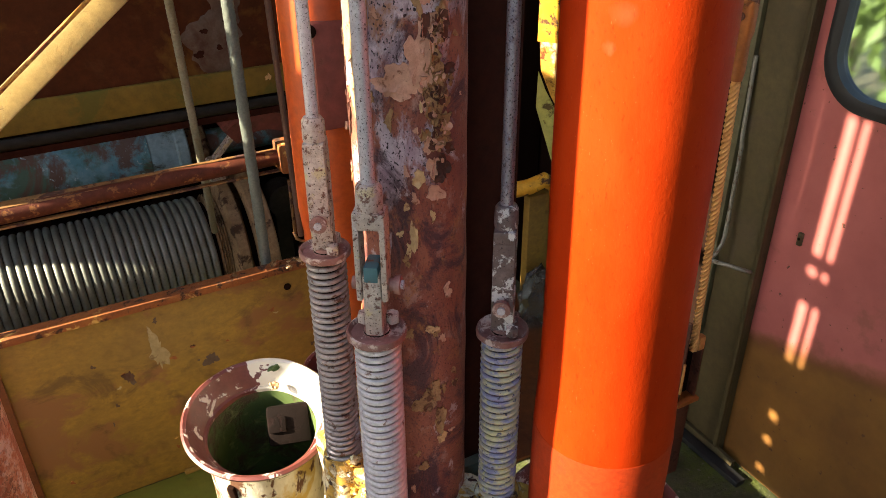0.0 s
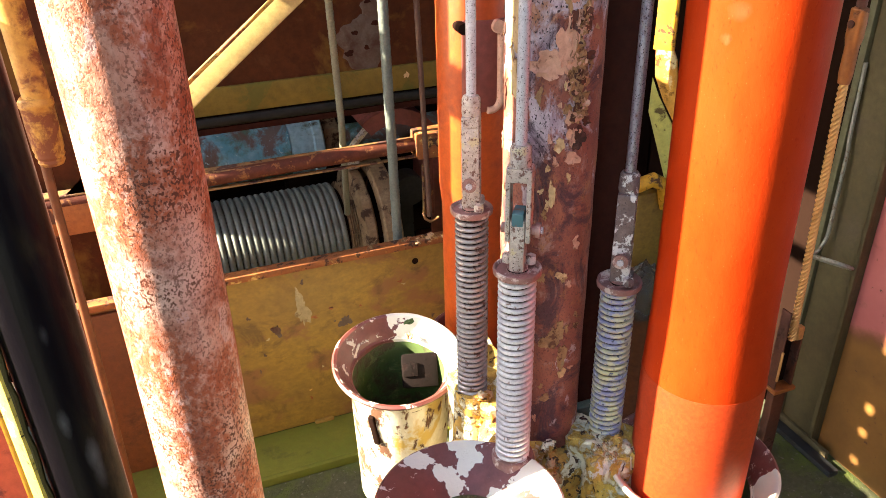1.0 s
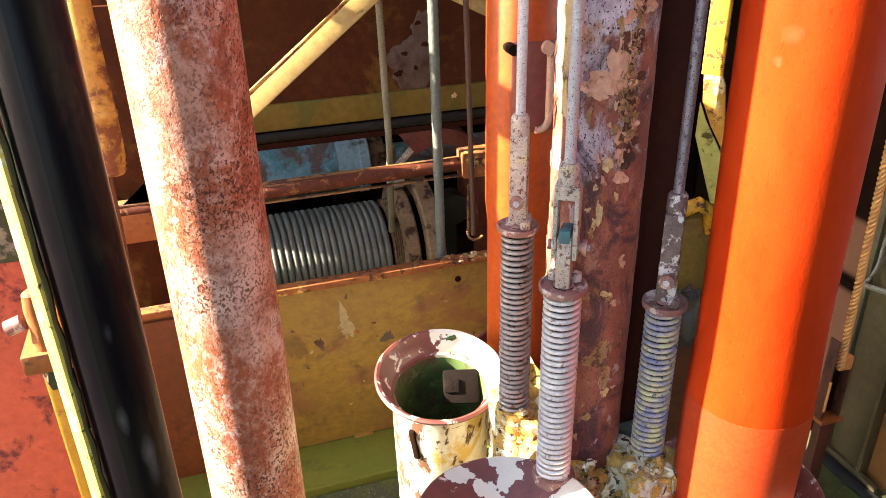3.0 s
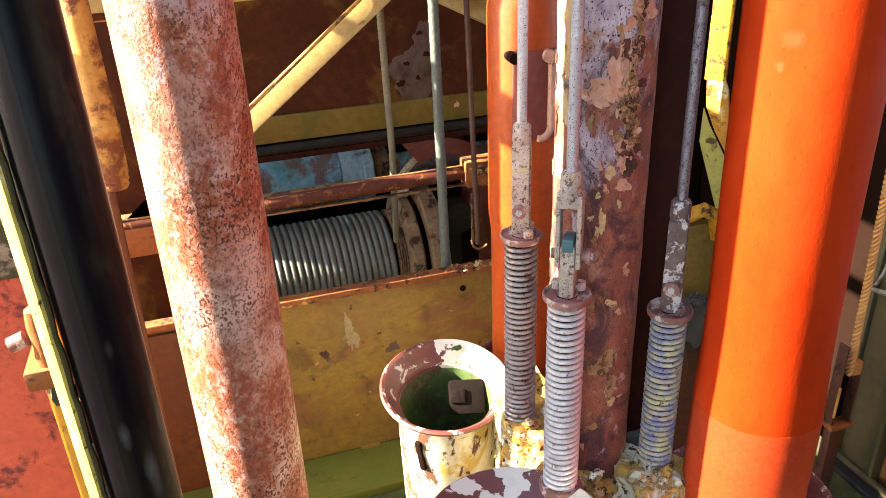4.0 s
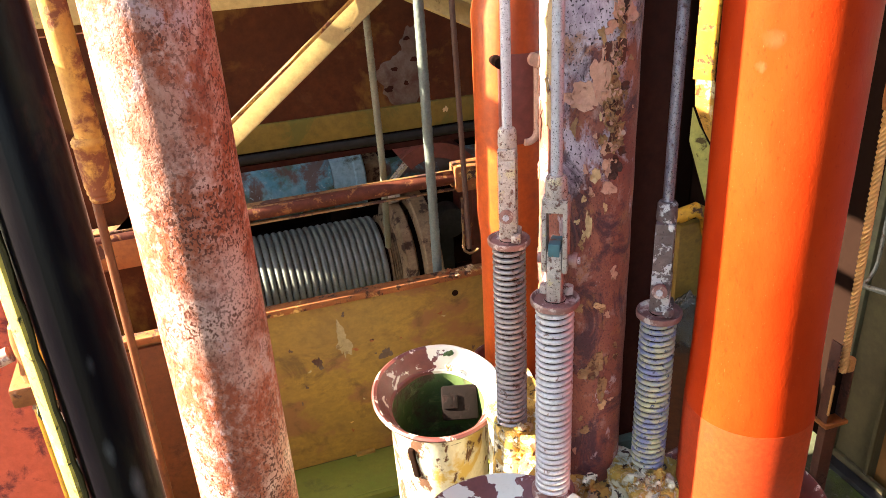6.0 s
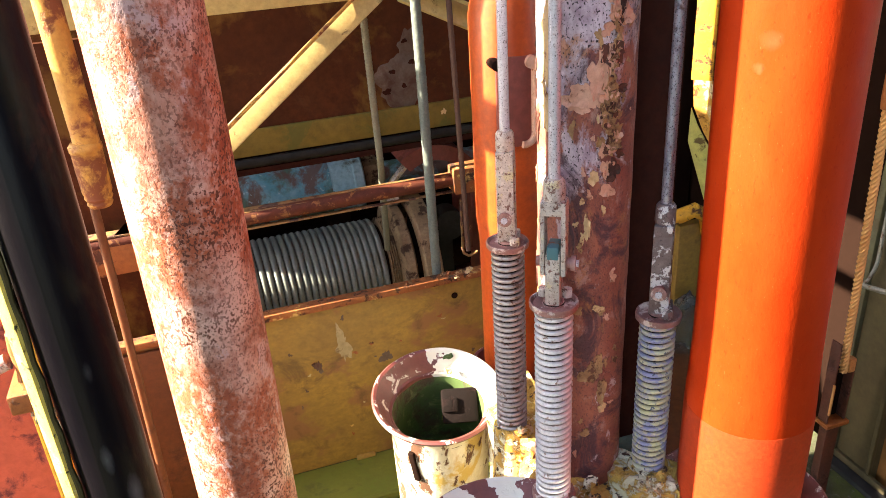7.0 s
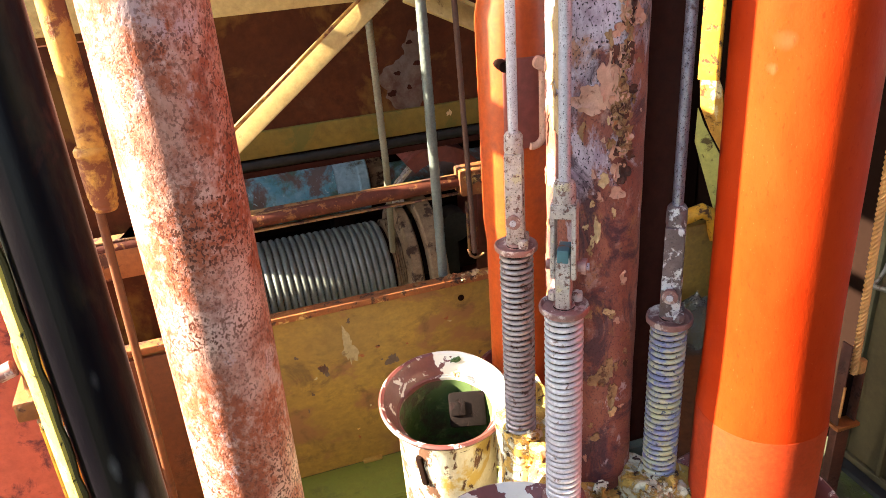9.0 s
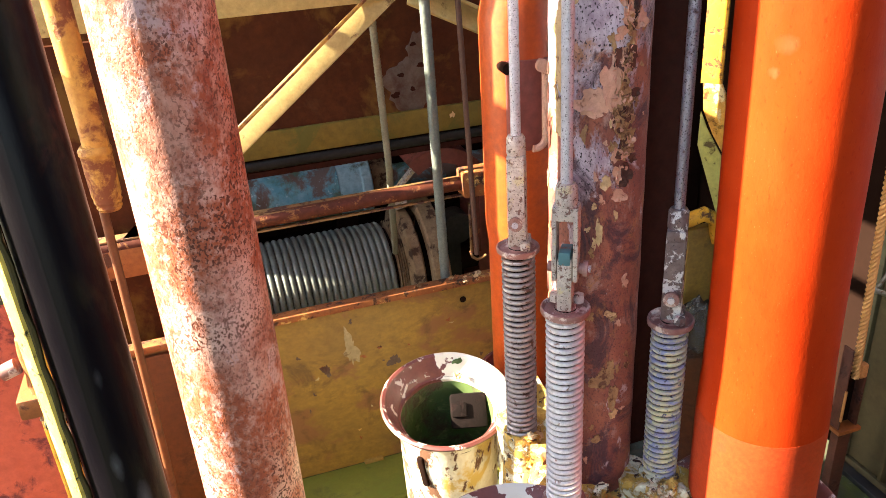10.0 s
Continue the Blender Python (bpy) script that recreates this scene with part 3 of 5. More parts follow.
plain("ground", box(BM(), (-400, -400, -1.4), (400, 400, -1.2)), m_ground, "rough grass and bare soil round the machine")
plain("floor", box(BM(), (-0.62, -0.9, FLOOR - 0.05), (1.08, 1.9, FLOOR)), m_floor, "gritty steel deck with moss and dirt")
plain("floor_rear", box(BM(), (-1.2, 1.9, FLOOR - 0.2), (1.6, 3.3, FLOOR - 0.12)), m_dark, "near-black deck under the winch")
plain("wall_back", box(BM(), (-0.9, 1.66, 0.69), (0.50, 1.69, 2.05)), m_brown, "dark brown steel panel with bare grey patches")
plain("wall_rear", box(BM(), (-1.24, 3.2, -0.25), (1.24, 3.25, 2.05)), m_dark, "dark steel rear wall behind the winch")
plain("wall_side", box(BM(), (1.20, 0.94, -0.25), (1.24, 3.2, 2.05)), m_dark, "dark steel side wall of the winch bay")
# Four unseen roof sheets added to hold back sky light
plain("roof", box(BM(), (-1.24, 2.05, 2.05), (1.24, 3.25, 2.09)), m_brown, "unseen brown roof sheet, added to shade the winch bay")
plain("roof_mid", box(BM(), (-0.1, 1.69, 2.05), (1.24, 2.05, 2.09)), m_brown, "unseen brown roof sheet, added to shade the winch")
plain("roof_side", box(BM(), (0.70, -0.6, 2.05), (1.24, 1.50, 2.09)), m_brown, "unseen brown roof sheet, added to shade the door side")
plain("roof_front", box(BM(), (0.20, -0.95, 2.10), (1.24, 1.50, 2.14)), m_brown, "unseen brown roof sheet, added to shade the front side")
# Unseen wall added behind the camera; near-black so that it bounces little light
plain("wall_front", box(BM(), (-0.55, -0.99, -1.2), (1.24, -0.95, 2.14)), m_dark, "unseen near-black wall, added to cut fill light from the front")
# Unseen blocker added to shade the door wall and cut its red bounce
plain("wall_left_front", box(BM(), (-1.14, -0.35, -1.2), (-1.10, 0.49, 2.85)), m_brown, "unseen tall brown wall, added to block sun from the door side")
# Unseen wall added; its near edge casts the shadow border on the drum
plain("wall_left", box(BM(), (-1.24, 2.05, -1.2), (-1.20, 3.25, 2.05)), m_brown, "unseen brown side wall, added to shade part of the rope drum")


def slotted_sun_mask():
    """Unseen sun mask on its arm: sheet strips that leave two narrow upright slots open."""
    bm = BM()
    # Strips and gaps added to set which surfaces the sun reaches
    for y0, y1, z0, z1 in ((0.835, 1.035, 1.15, 2.40), (1.047, 1.060, 1.15, 2.40), (1.079, 1.137, 1.15, 2.40), (1.137, 1.294, 1.05, 1.37), (1.137, 1.214, 1.555, 1.64), (1.55, 2.05, 0.83, 1.20), (1.214, 1.294, 1.37, 2.40), (1.90, 2.05, 1.20, 1.86), (1.294, 1.93, 1.76, 2.40)):
        box(bm, (-1.11, y0, z0), (-1.10, y1, z1))
    for z0, z1 in ((1.15, 1.180), (1.197, 1.262), (1.282, 1.328), (1.352, 1.49), (1.635, 1.695), (1.715, 1.74), (2.02, 2.40)):
        box(bm, (-1.1095, 1.034, z0), (-1.1005, 1.080, z1))
    box(bm, (-1.1095, 1.034, 1.15), (-1.1005, 1.060, 1.36))
    box(bm, (-1.1, 1.20, 1.56), (-1.07, 2.06, 1.59))
    return bm


# Plate added out of sight behind the pole to shadow the floor patch
plain("wall_deck_end", box(BM(), (0.405, 1.04, FLOOR), (0.42, 1.32, 0.16)), m_rust, "hidden low rusty plate, added to shade the deck behind it")
plain("floor_plate", box(BM(), (0.60, 1.00, FLOOR), (1.04, 1.60, FLOOR + 0.010), 0.003), m_brownplate, "rust-brown steel deck plate beside the winch frame")
plain("wall_left_panel", slotted_sun_mask(), m_brown, "unseen slotted steel sheet on an arm, added to cut the sunlight")
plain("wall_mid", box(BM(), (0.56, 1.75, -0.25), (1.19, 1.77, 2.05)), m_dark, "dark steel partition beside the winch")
# Unseen blocker added so that the green ledge stays out of the sun
plain("wall_left_low", box(BM(), (-1.14, 0.95, -1.2), (-1.10, 2.05, 0.60)), m_brown, "unseen low brown wall, added to keep the sun off the ledge")
plain("wall_end", box(BM(), (-0.60, 1.46, -0.25), (-0.40, 1.48, 0.98)), m_brown, "dark brown steel end plate of the winch bay")


def rounded(cy, cz, hy, hz, r, n=13):
    """A rounded rectangle in the y-z plane, counter-clockwise."""
    out = []
    for sy, sz, a0 in ((1, 1, 0), (-1, 1, 90), (-1, -1, 180), (1, -1, 270)):
        for k in range(n):
            a = radians(a0 + 90 * k / (n - 1))
            out.append((cy + sy * (hy - r) + r * math.cos(a), cz + sz * (hz - r) + r * math.sin(a)))
    return out


WIN = rounded(0.455, 1.06, 0.31, 0.31, 0.09)


def wall_right():
    """The door-side wall with its rounded window opening cut through."""
    bm = BM()
    y0, y1, z0, z1 = -0.6, 0.82, 0.212, 2.05
    for x0, x1 in ((1.08, 1.11),):
        loops = []
        for x in (x0, x1):
            inner = [bm.verts.new((x, y, z)) for y, z in WIN]
            outer = []
            for i, (y, z) in enumerate(WIN):
                c, k = divmod(i, 13)
                ys, ye = WIN[c * 13], WIN[c * 13 + 12]
                fy, fz = ((y1, z1), (y0, z1), (y0, z0), (y1, z0))[c]
                u = k / 6
                if c % 2 == 0:
                    p = (fy, ys[1] + (fz - ys[1]) * u) if u <= 1 else (fy + (ye[0] - fy) * (u - 1), fz)
                else:
                    p = (ys[0] + (fy - ys[0]) * u, fz) if u <= 1 else (fy, fz + (ye[1] - fz) * (u - 1))
                outer.append(bm.verts.new((x, *p)))
            loops.append((inner, outer))
        n = len(WIN)
        (ia, oa), (ib, ob) = loops
        for k in range(n):
            j = (k + 1) % n
            for q in ((ia[k], ia[j], oa[j], oa[k]), (ib[j], ib[k], ob[k], ob[j]), (ia[j], ia[k], ib[k], ib[j]), (oa[k], oa[j], ob[j], ob[k])):
                bm.faces.new(q)
    bmesh.ops.recalc_face_normals(bm, faces=bm.faces)
    return bm


w = plain("wall_right", wall_right(), m_pink, "faded red painted steel door panel with sun streaks")
plain("wall_right_lower", box(BM(), (1.0802, -0.6, FLOOR), (1.11, 0.82, 0.2118)), m_pink, "brown grimy lower door panel")
win = thing("window_1", (1.08, 0.455, 0.75), "rounded cab window with a black rubber gasket", "window")
win["kind"] = "structure"
g = BM()
pts = [(1.078, y, z) for y, z in rounded(0.455, 1.06, 0.314, 0.314, 0.094)]
ring = []
for (x, y, z), (yi, zi) in zip(pts, rounded(0.455, 1.06, 0.290, 0.290, 0.075)):
    ring.append([g.verts.new(p) for p in ((1.070, y, z), (1.066, (y + yi) / 2, (z + zi) / 2), (1.070, yi, zi), (1.1, yi, zi), (1.1, y, z))])
for a, b in zip(ring, ring[1:] + ring[:1]):
    for k in range(5):
        g.faces.new((a[k], b[k], b[(k + 1) % 5], a[(k + 1) % 5]))
bmesh.ops.recalc_face_normals(g, faces=g.faces)
part("window_gasket", g, m_rubber, win)
g = BM()
near = [g.verts.new((1.088, y, z)) for y, z in rounded(0.455, 1.06, 0.300, 0.300, 0.08)]
far = [g.verts.new((1.092, v.co.y, v.co.z)) for v in near]
g.faces.new(near)
g.faces.new(far[::-1])
for k in range(len(near)):
    g.faces.new((near[k], near[k - 1], far[k - 1], far[k]))
bmesh.ops.recalc_face_normals(g, faces=g.faces)
pane = part("pane", g, m_glass, win)
pane.visible_shadow = False

post = thing("door_post", (1.065, 0.875, FLOOR), "grey-green grimy steel door post by the red panel", "post")
part("post_face", box(BM(), (1.058, 0.795, FLOOR), (1.085, 0.905, 2.05), 0.004), m_slab, post)
part("post_flange", box(BM(), (1.046, 0.896, FLOOR), (1.060, 0.912, 2.05), 0.002), m_slab_g, post, "green-stained outer flange")
part("post_bead", box(BM(), (1.050, 0.792, FLOOR), (1.061, 0.803, 2.05), 0.003), m_slab, post)
ringh = thing("pull_ring", (1.03, 0.843, 0.36), "bent grey steel wire ring hanging on the door post", "ring")
g = BM()
sweep(g, [(1.030 - 0.030 * math.sin(a), 0.843 + 0.050 * math.cos(a), 0.374 - 0.012 * math.cos(a) + 0.016 * math.sin(a)) for a in [2 * math.pi * k / 32 for k in range(33)]], 0.0045, 8)
sweep(g, [(1.022, 0.884, 0.372), (1.028, 0.880, 0.385), (1.034, 0.874, 0.41)] + line((1.036, 0.872, 0.43), (1.046, 0.882, 0.62), 5) + line((1.047, 0.886, 0.64), (1.050, 0.893, 0.80), 5), 0.0042, 8)
part("ring", g, m_wire, ringh)
tab = thing("wall_tab", (1.075, 0.731, 0.465), "small grey steel tab on the red panel", "tab")
part("tab", box(BM(), (1.073, 0.726, 0.465), (1.081, 0.736, 0.492), 0.002), m_slab, tab)
# No hole is cut: a black disc paints its shade
part("tab_hole", rod(BM(), (1.0722, 0.731, 0.480), (1.0735, 0.731, 0.480), 0.003), m_dark, tab)
bar = thing("sill_bar", (1.03, 0.83, FLOOR), "black rubber edged sill bar on the mossy deck", "sill")
part("bar", box(BM(), (1.018, 0.695, FLOOR), (1.046, 0.912, FLOOR + 0.016), 0.004), m_rubber, bar)
part("angle", box(BM(), (1.047, 0.74, FLOOR), (1.0575, 0.915, FLOOR + 0.03), 0.003), m_slab, bar)

# stay rope by the post
stay = thing("stay_rope", (0.917, 0.80, 0.22), "tan wire rope with a pressed socket end, sunlight put into its colour", "rope")
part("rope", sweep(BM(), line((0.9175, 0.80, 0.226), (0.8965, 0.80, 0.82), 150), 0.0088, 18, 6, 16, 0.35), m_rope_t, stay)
g = lathe(BM(), [(0.004, 0.80), (0.0105, 0.802), (0.0125, 0.82), (0.012, 0.87), (0.015, 0.885), (0.015, 0.935), (0.006, 0.94)], (0.8965, 0.80, 0), 20, wobble=0.05)
part("socket", g, m_rust_o, stay)
part("eye", rod(BM(), (0.880, 0.80, 0.91), (0.913, 0.80, 0.91), 0.007), m_rust, stay)
part("upper_rod", rod(BM(), (0.8965, 0.80, 0.935), (0.89, 0.80, 2.05), 0.009), m_rust, stay)
part("end_lug", box(BM(), (0.925, 0.792, 0.224), (0.943, 0.808, 0.258), 0.004), m_rope_t, stay, "tan rope end lug, sunlight put into its colour")
chan = thing("guide_channel", (0.92, 0.80, FLOOR), "rusty upright steel guide channel with bright edges", "channel")
# Black sheet paints the shaded inside of the channel
part("back", box(BM(), (0.900, 0.818, 0.095), (0.942, 0.822, 0.222), 0.001), m_dark, chan)
part("cheek", box(BM(), (0.896, 0.796, 0.095), (0.900, 0.822, 0.30), 0.0015), m_rust, chan)
part("cheek", box(BM(), (0.942, 0.796, 0.095), (0.947, 0.822, 0.222), 0.0015), m_rust, chan)
# Bright line along the cheek, in the sun-tinted rope colour
part("bright_edge", box(BM(), (0.8945, 0.792, 0.12), (0.8985, 0.797, 0.20), 0.001), m_rope_t, chan, "bright edge of the cheek")
part("shelf", box(BM(), (0.892, 0.788, 0.085), (0.952, 0.826, 0.095), 0.002), m_rust_o, chan)
part("foot", box(BM(), (0.905, 0.800, FLOOR), (0.940, 0.822, 0.085), 0.003), m_rust, chan)

# ---- carousel ----
PX, PY = 0.18, 0.595
pole = thing("carousel_pole", (PX, PY, FLOOR), "flaking purple-brown steel centre pole with curled paint", "pole")
prof = [(0.02, FLOOR)] + [(0.060 + 0.0004 * math.sin(k * 1.3), FLOOR + 0.01 + k * 0.022) for k in range(97)] + [(0.02, 2.02)]
part("tube", lathe(BM(), prof, (PX, PY, 0), 96, wobble=0.006), m_pole, pole)
part("fin", box(BM(), (PX + 0.04, PY + 0.005, FLOOR), (0.322, PY + 0.02, 2.05), 0.003), m_fin, pole, "dark rusty steel web plate")
part("hub", lathe(BM(), [(0.055, 0.30), (0.092, 0.30), (0.096, 0.34), (0.09, 0.385), (0.075, 0.40), (0.055, 0.40)], (PX, PY, 0), 40, wobble=0.04), m_cast, pole, "flaking cream and rust hub collar")


def bell(name, cx, cy, z, R, label, white=(), deep=0.22, wob=0.02, lean=0.0, away=75.0, throat=1.0, chips=0.22):
    """A flared pipe socket; lean tips its mouth back from the given bearing."""
    t = thing(name, (cx, cy, z - deep), label, "pipe socket", "carousel pipe sockets")
    b = R * 0.75
    side = Vector((math.cos(radians(away - 90)), math.sin(radians(away - 90)), 0))
    m = Matrix.Translation((cx, cy, z)) @ Matrix.Rotation(radians(lean), 4, side) @ Matrix.Translation((-cx, -cy, -z))
    body = [(b - 0.006, z - deep), (b, z - deep), (b + 0.002, z - 0.09), (b, z - 0.05), (b + 0.004, z - 0.028), (b + 0.002, z - 0.031), (b - 0.001, z - 0.046)]
    bm = lathe(BM(), body, (cx, cy, 0), 64, closed=True, wobble=wob, m=m)
    part("cup", bm, m_cream, t)
    def inside(r):
        return R * (1 - (1 - r) * throat)

    flare = ((0.90, 0.005), (0.86, 0.012), (0.82, 0.018), (0.785, 0.025), (0.75, 0.034), (0.725, 0.044), (0.71, 0.054), (0.705, 0.064), (0.70, 0.076), (0.70, 0.09))
    rim = [(b - 0.004, z - 0.036), (b + 0.005, z - 0.030), (R - 0.016, z - 0.016), (R - 0.002, z - 0.006), (R, z), (R - 0.004, z + 0.003), (R - 0.009, z + 0.001)]
    rim += [(inside(r), z - d) for r, d in flare] + [(b - 0.002, z - 0.09)]
    bm = lathe(BM(), rim, (cx, cy, 0), 180, closed=True, wobble=wob, m=m)
    part("flared_rim", bm, rim_paint(cx, cy, white, chips), t, "red-primed flared rim with white chips")
    bore = [(b - 0.004, z - 0.088), (inside(0.752), z - 0.036)] + [(inside(r), z - d) for r, d in ((0.742, 0.0335), (0.716, 0.044), (0.697, 0.056), (0.690, 0.066), (0.684, deep - 0.01))] + [(b - 0.004, z - deep + 0.01)]
    part("bore", lathe(BM(), bore, (cx, cy, 0), 120, closed=True, m=m), m_moss, t, "green algae coated bore")
    part("bottom", lathe(BM(), [(0.001, z - deep), (b - 0.006, z - deep), (b - 0.006, z - deep + 0.012), (0.001, z - deep + 0.012)], (cx, cy, 0), 40, m=m), m_bore_end, t)
    return t


# White sector joins white paint and sunlight painted on the right side
b1 = bell("pipe_socket", 0.034, 0.853, 0.394, 0.118, "empty flared pipe socket, cream paint peeling to rust, mossy bore", ((-42, 72),), deep=0.36, lean=10.0, away=74.0)
# latch block inside the empty socket
lat = Matrix.Translation((0.0835, 0.878, 0.336)) @ pose(0, 0, 0, -38, 0, -16)
LATCH = part("latch_block", box(BM(), (-0.034, -0.010, -0.033), (0.034, 0.012, 0.031), 0.007, lat), m_latch, b1, "square rusty latch block")
part("latch_tongue", box(BM(), (-0.032, -0.0165, -0.012), (-0.004, -0.0105, 0.014), 0.003, lat), m_latch, LATCH)
# Slot is a thin black block with its shade painted on, not a cut
part("slot", box(BM(), (-0.0058, -0.005, -0.036), (0.0058, 0.005, 0.034), 0.003, Matrix.Translation((-0.0290, 0.8100, 0.284)) @ pose(0, 0, 0, 8, -3, -46)), m_dark, b1, "dark drain slot")
bell("pipe_socket", 0.0, 0.44, 0.445, 0.128, "red-primed flared pipe socket with white flakes", ((76, 98), (-10, 20)), throat=2.2, chips=0.10)
bell("pipe_socket", 0.365, 0.450, 0.385, 0.126, "flared pipe socket holding the red pipe, cream flakes", ((150, 330),))
bell("pipe_socket", 0.235, 0.965, 0.33, 0.095, "pipe socket holding the orange pipe")


def web(a, b, z0, z1, th, name, parent, mat=None):
    """An upright cast web between two points of the plan."""
    a, b = Vector((a[0], a[1], 0)), Vector((b[0], b[1], 0))
    d = b - a
    m = Matrix.Translation((a.x, a.y, 0)) @ Matrix.Rotation(math.atan2(d.y, d.x), 4, "Z")
    bm = box(BM(), (0, -th / 2, z0), (d.length, th / 2, z1), 0.006)
    bmesh.ops.subdivide_edges(bm, edges=bm.edges, cuts=9, use_grid_fill=True)
    for v in bm.verts:
        v.co += 0.005 * noise.noise_vector(v.co * 40) + 0.0025 * noise.noise_vector(v.co * 130)
    bmesh.ops.transform(bm, matrix=m, verts=bm.verts)
    return part(name, bm, mat or m_crust, parent)


web((0.122, 0.752), (0.150, 0.63), 0.20, 0.424, 0.072, "web", pole)
for x, y, z in ((0.107, 0.681, 0.431), (0.096, 0.510, 0.446), (0.255, 0.521, 0.431)):
    part("boss", lathe(BM(), [(0.02, 0.30), (0.034, 0.30), (0.033, z - 0.05), (0.031, z - 0.01), (0.028, z), (0.02, z + 0.001)], (x, y, 0), 40, wobble=0.16), m_cap if x < 0.1 else m_cast, pole)
web((0.075, 0.52), (0.15, 0.57), 0.28, 0.42, 0.07, "web", pole)
web((0.285, 0.490), (0.21, 0.55), 0.25, 0.428, 0.058, "web", pole)
web((0.205, 0.486), (0.270, 0.478), 0.25, 0.418, 0.026, "crusted_lug", pole)
web((0.292, 0.470), (0.262, 0.500), 0.25, 0.422, 0.030, "crusted_lug", pole)
web((0.21, 0.90), (0.19, 0.64), 0.25, 0.36, 0.05, "web", pole)

part("stop_block", box(BM(), (0.244, 0.585, 0.34), (0.285, 0.62, 0.417), 0.004), m_moss_grey, pole, "mossy grey stop block")

# ---- drill pipes ----
SEAM = 0.567
lp = thing("drill_pipe", (-0.306, 0.597, FLOOR), "speckled rusty pink steel drill pipe, sunlit on one side", "pipe", "drill pipes")
part("tube", lathe(BM(), [(0.03, FLOOR)] + [(0.061, FLOOR + 0.02 + k * 0.1) for k in range(22)] + [(0.03, 2.02)], (-0.306, 0.597, 0), 72), m_pipe, lp)
rp = thing("drill_pipe", (0.358, 0.447, 0.20), "bright orange-red painted steel drill pipe", "pipe", "drill pipes")
part("pipe_end", lathe(BM(), [(0.04, 0.20), (0.0832, 0.20), (0.0832, SEAM - 0.004), (0.0826, SEAM), (0.04, SEAM)], (0.355, 0.4465, 0), 96), m_red_low, rp, "paler orange pipe end below the seam")
prof = [(0.04, SEAM), (0.0824, SEAM), (0.0820, 0.585), (0.0806, 0.612), (0.0794, 0.64), (0.0786, 0.67), (0.0780, 0.72), (0.0778, 0.80)] + [(0.0782, 0.9 + k * 0.09) for k in range(13)] + [(0.04, 2.0)]
slant = Matrix(((1, 0, -0.014, 0.014 * SEAM), (0, 1, 0, 0), (0, 0, 1, 0), (0, 0, 0, 1)))
part("tube", lathe(BM(), prof, (0.355, 0.4465, 0), 96, m=slant), m_red, rp)
op = thing("drill_pipe", (0.235, 0.965, 0.13), "orange painted drill pipe with a wrench slot", "pipe", "drill pipes")
prof = [(0.03, 0.13), (0.062, 0.13), (0.062, 0.62), (0.066, 0.66), (0.066, 1.02), (0.060, 1.05)] + [(0.060, 1.1 + k * 0.1) for k in range(9)] + [(0.03, 2.0)]
part("tube", lathe(BM(), prof, (0.235, 0.965, 0), 72), m_orange, op)

part("wrench_flat", box(BM(), (0.190, 0.896, 0.812), (0.275, 0.93, 0.962), 0.004), m_guard, op, "worn purple-brown wrench flat")
# Light on the recess edge, put into a pale salmon bead
part("flat_lit_edge", sweep(BM(), [(0.249, 0.893, 0.952)] + [(0.249, 0.893, 0.93 - 0.012 * k) for k in range(9)] + [(0.249 - 0.018 * (1 - math.cos(radians(a))), 0.893, 0.834 - 0.018 * math.sin(radians(a))) for a in range(15, 106, 15)], 0.006, 10), m_flake_s, op, "lit edge of the wrench flat, drawn as a pale bead")
part("edge_knob", rod(BM(), (0.243, 0.888, 0.952), (0.243, 0.90, 0.952), 0.0105), m_flake_s, op)
# Black plug paints the shade of the cross hole
part("cross_hole", rod(BM(), (0.186, 0.895, 0.952), (0.189, 0.93, 0.952), 0.009), m_dark, op)

# ---- spring rods ----


def helix(cx, cy, z0, z1, R, r, pitch, seg=22):
    turns = (z1 - z0) / pitch
    n = int(turns * seg)
    return [(cx + R * math.cos(2 * math.pi * k / seg), cy + R * math.sin(2 * math.pi * k / seg), z0 + (z1 - z0) * k / n) for k in range(n + 1)]


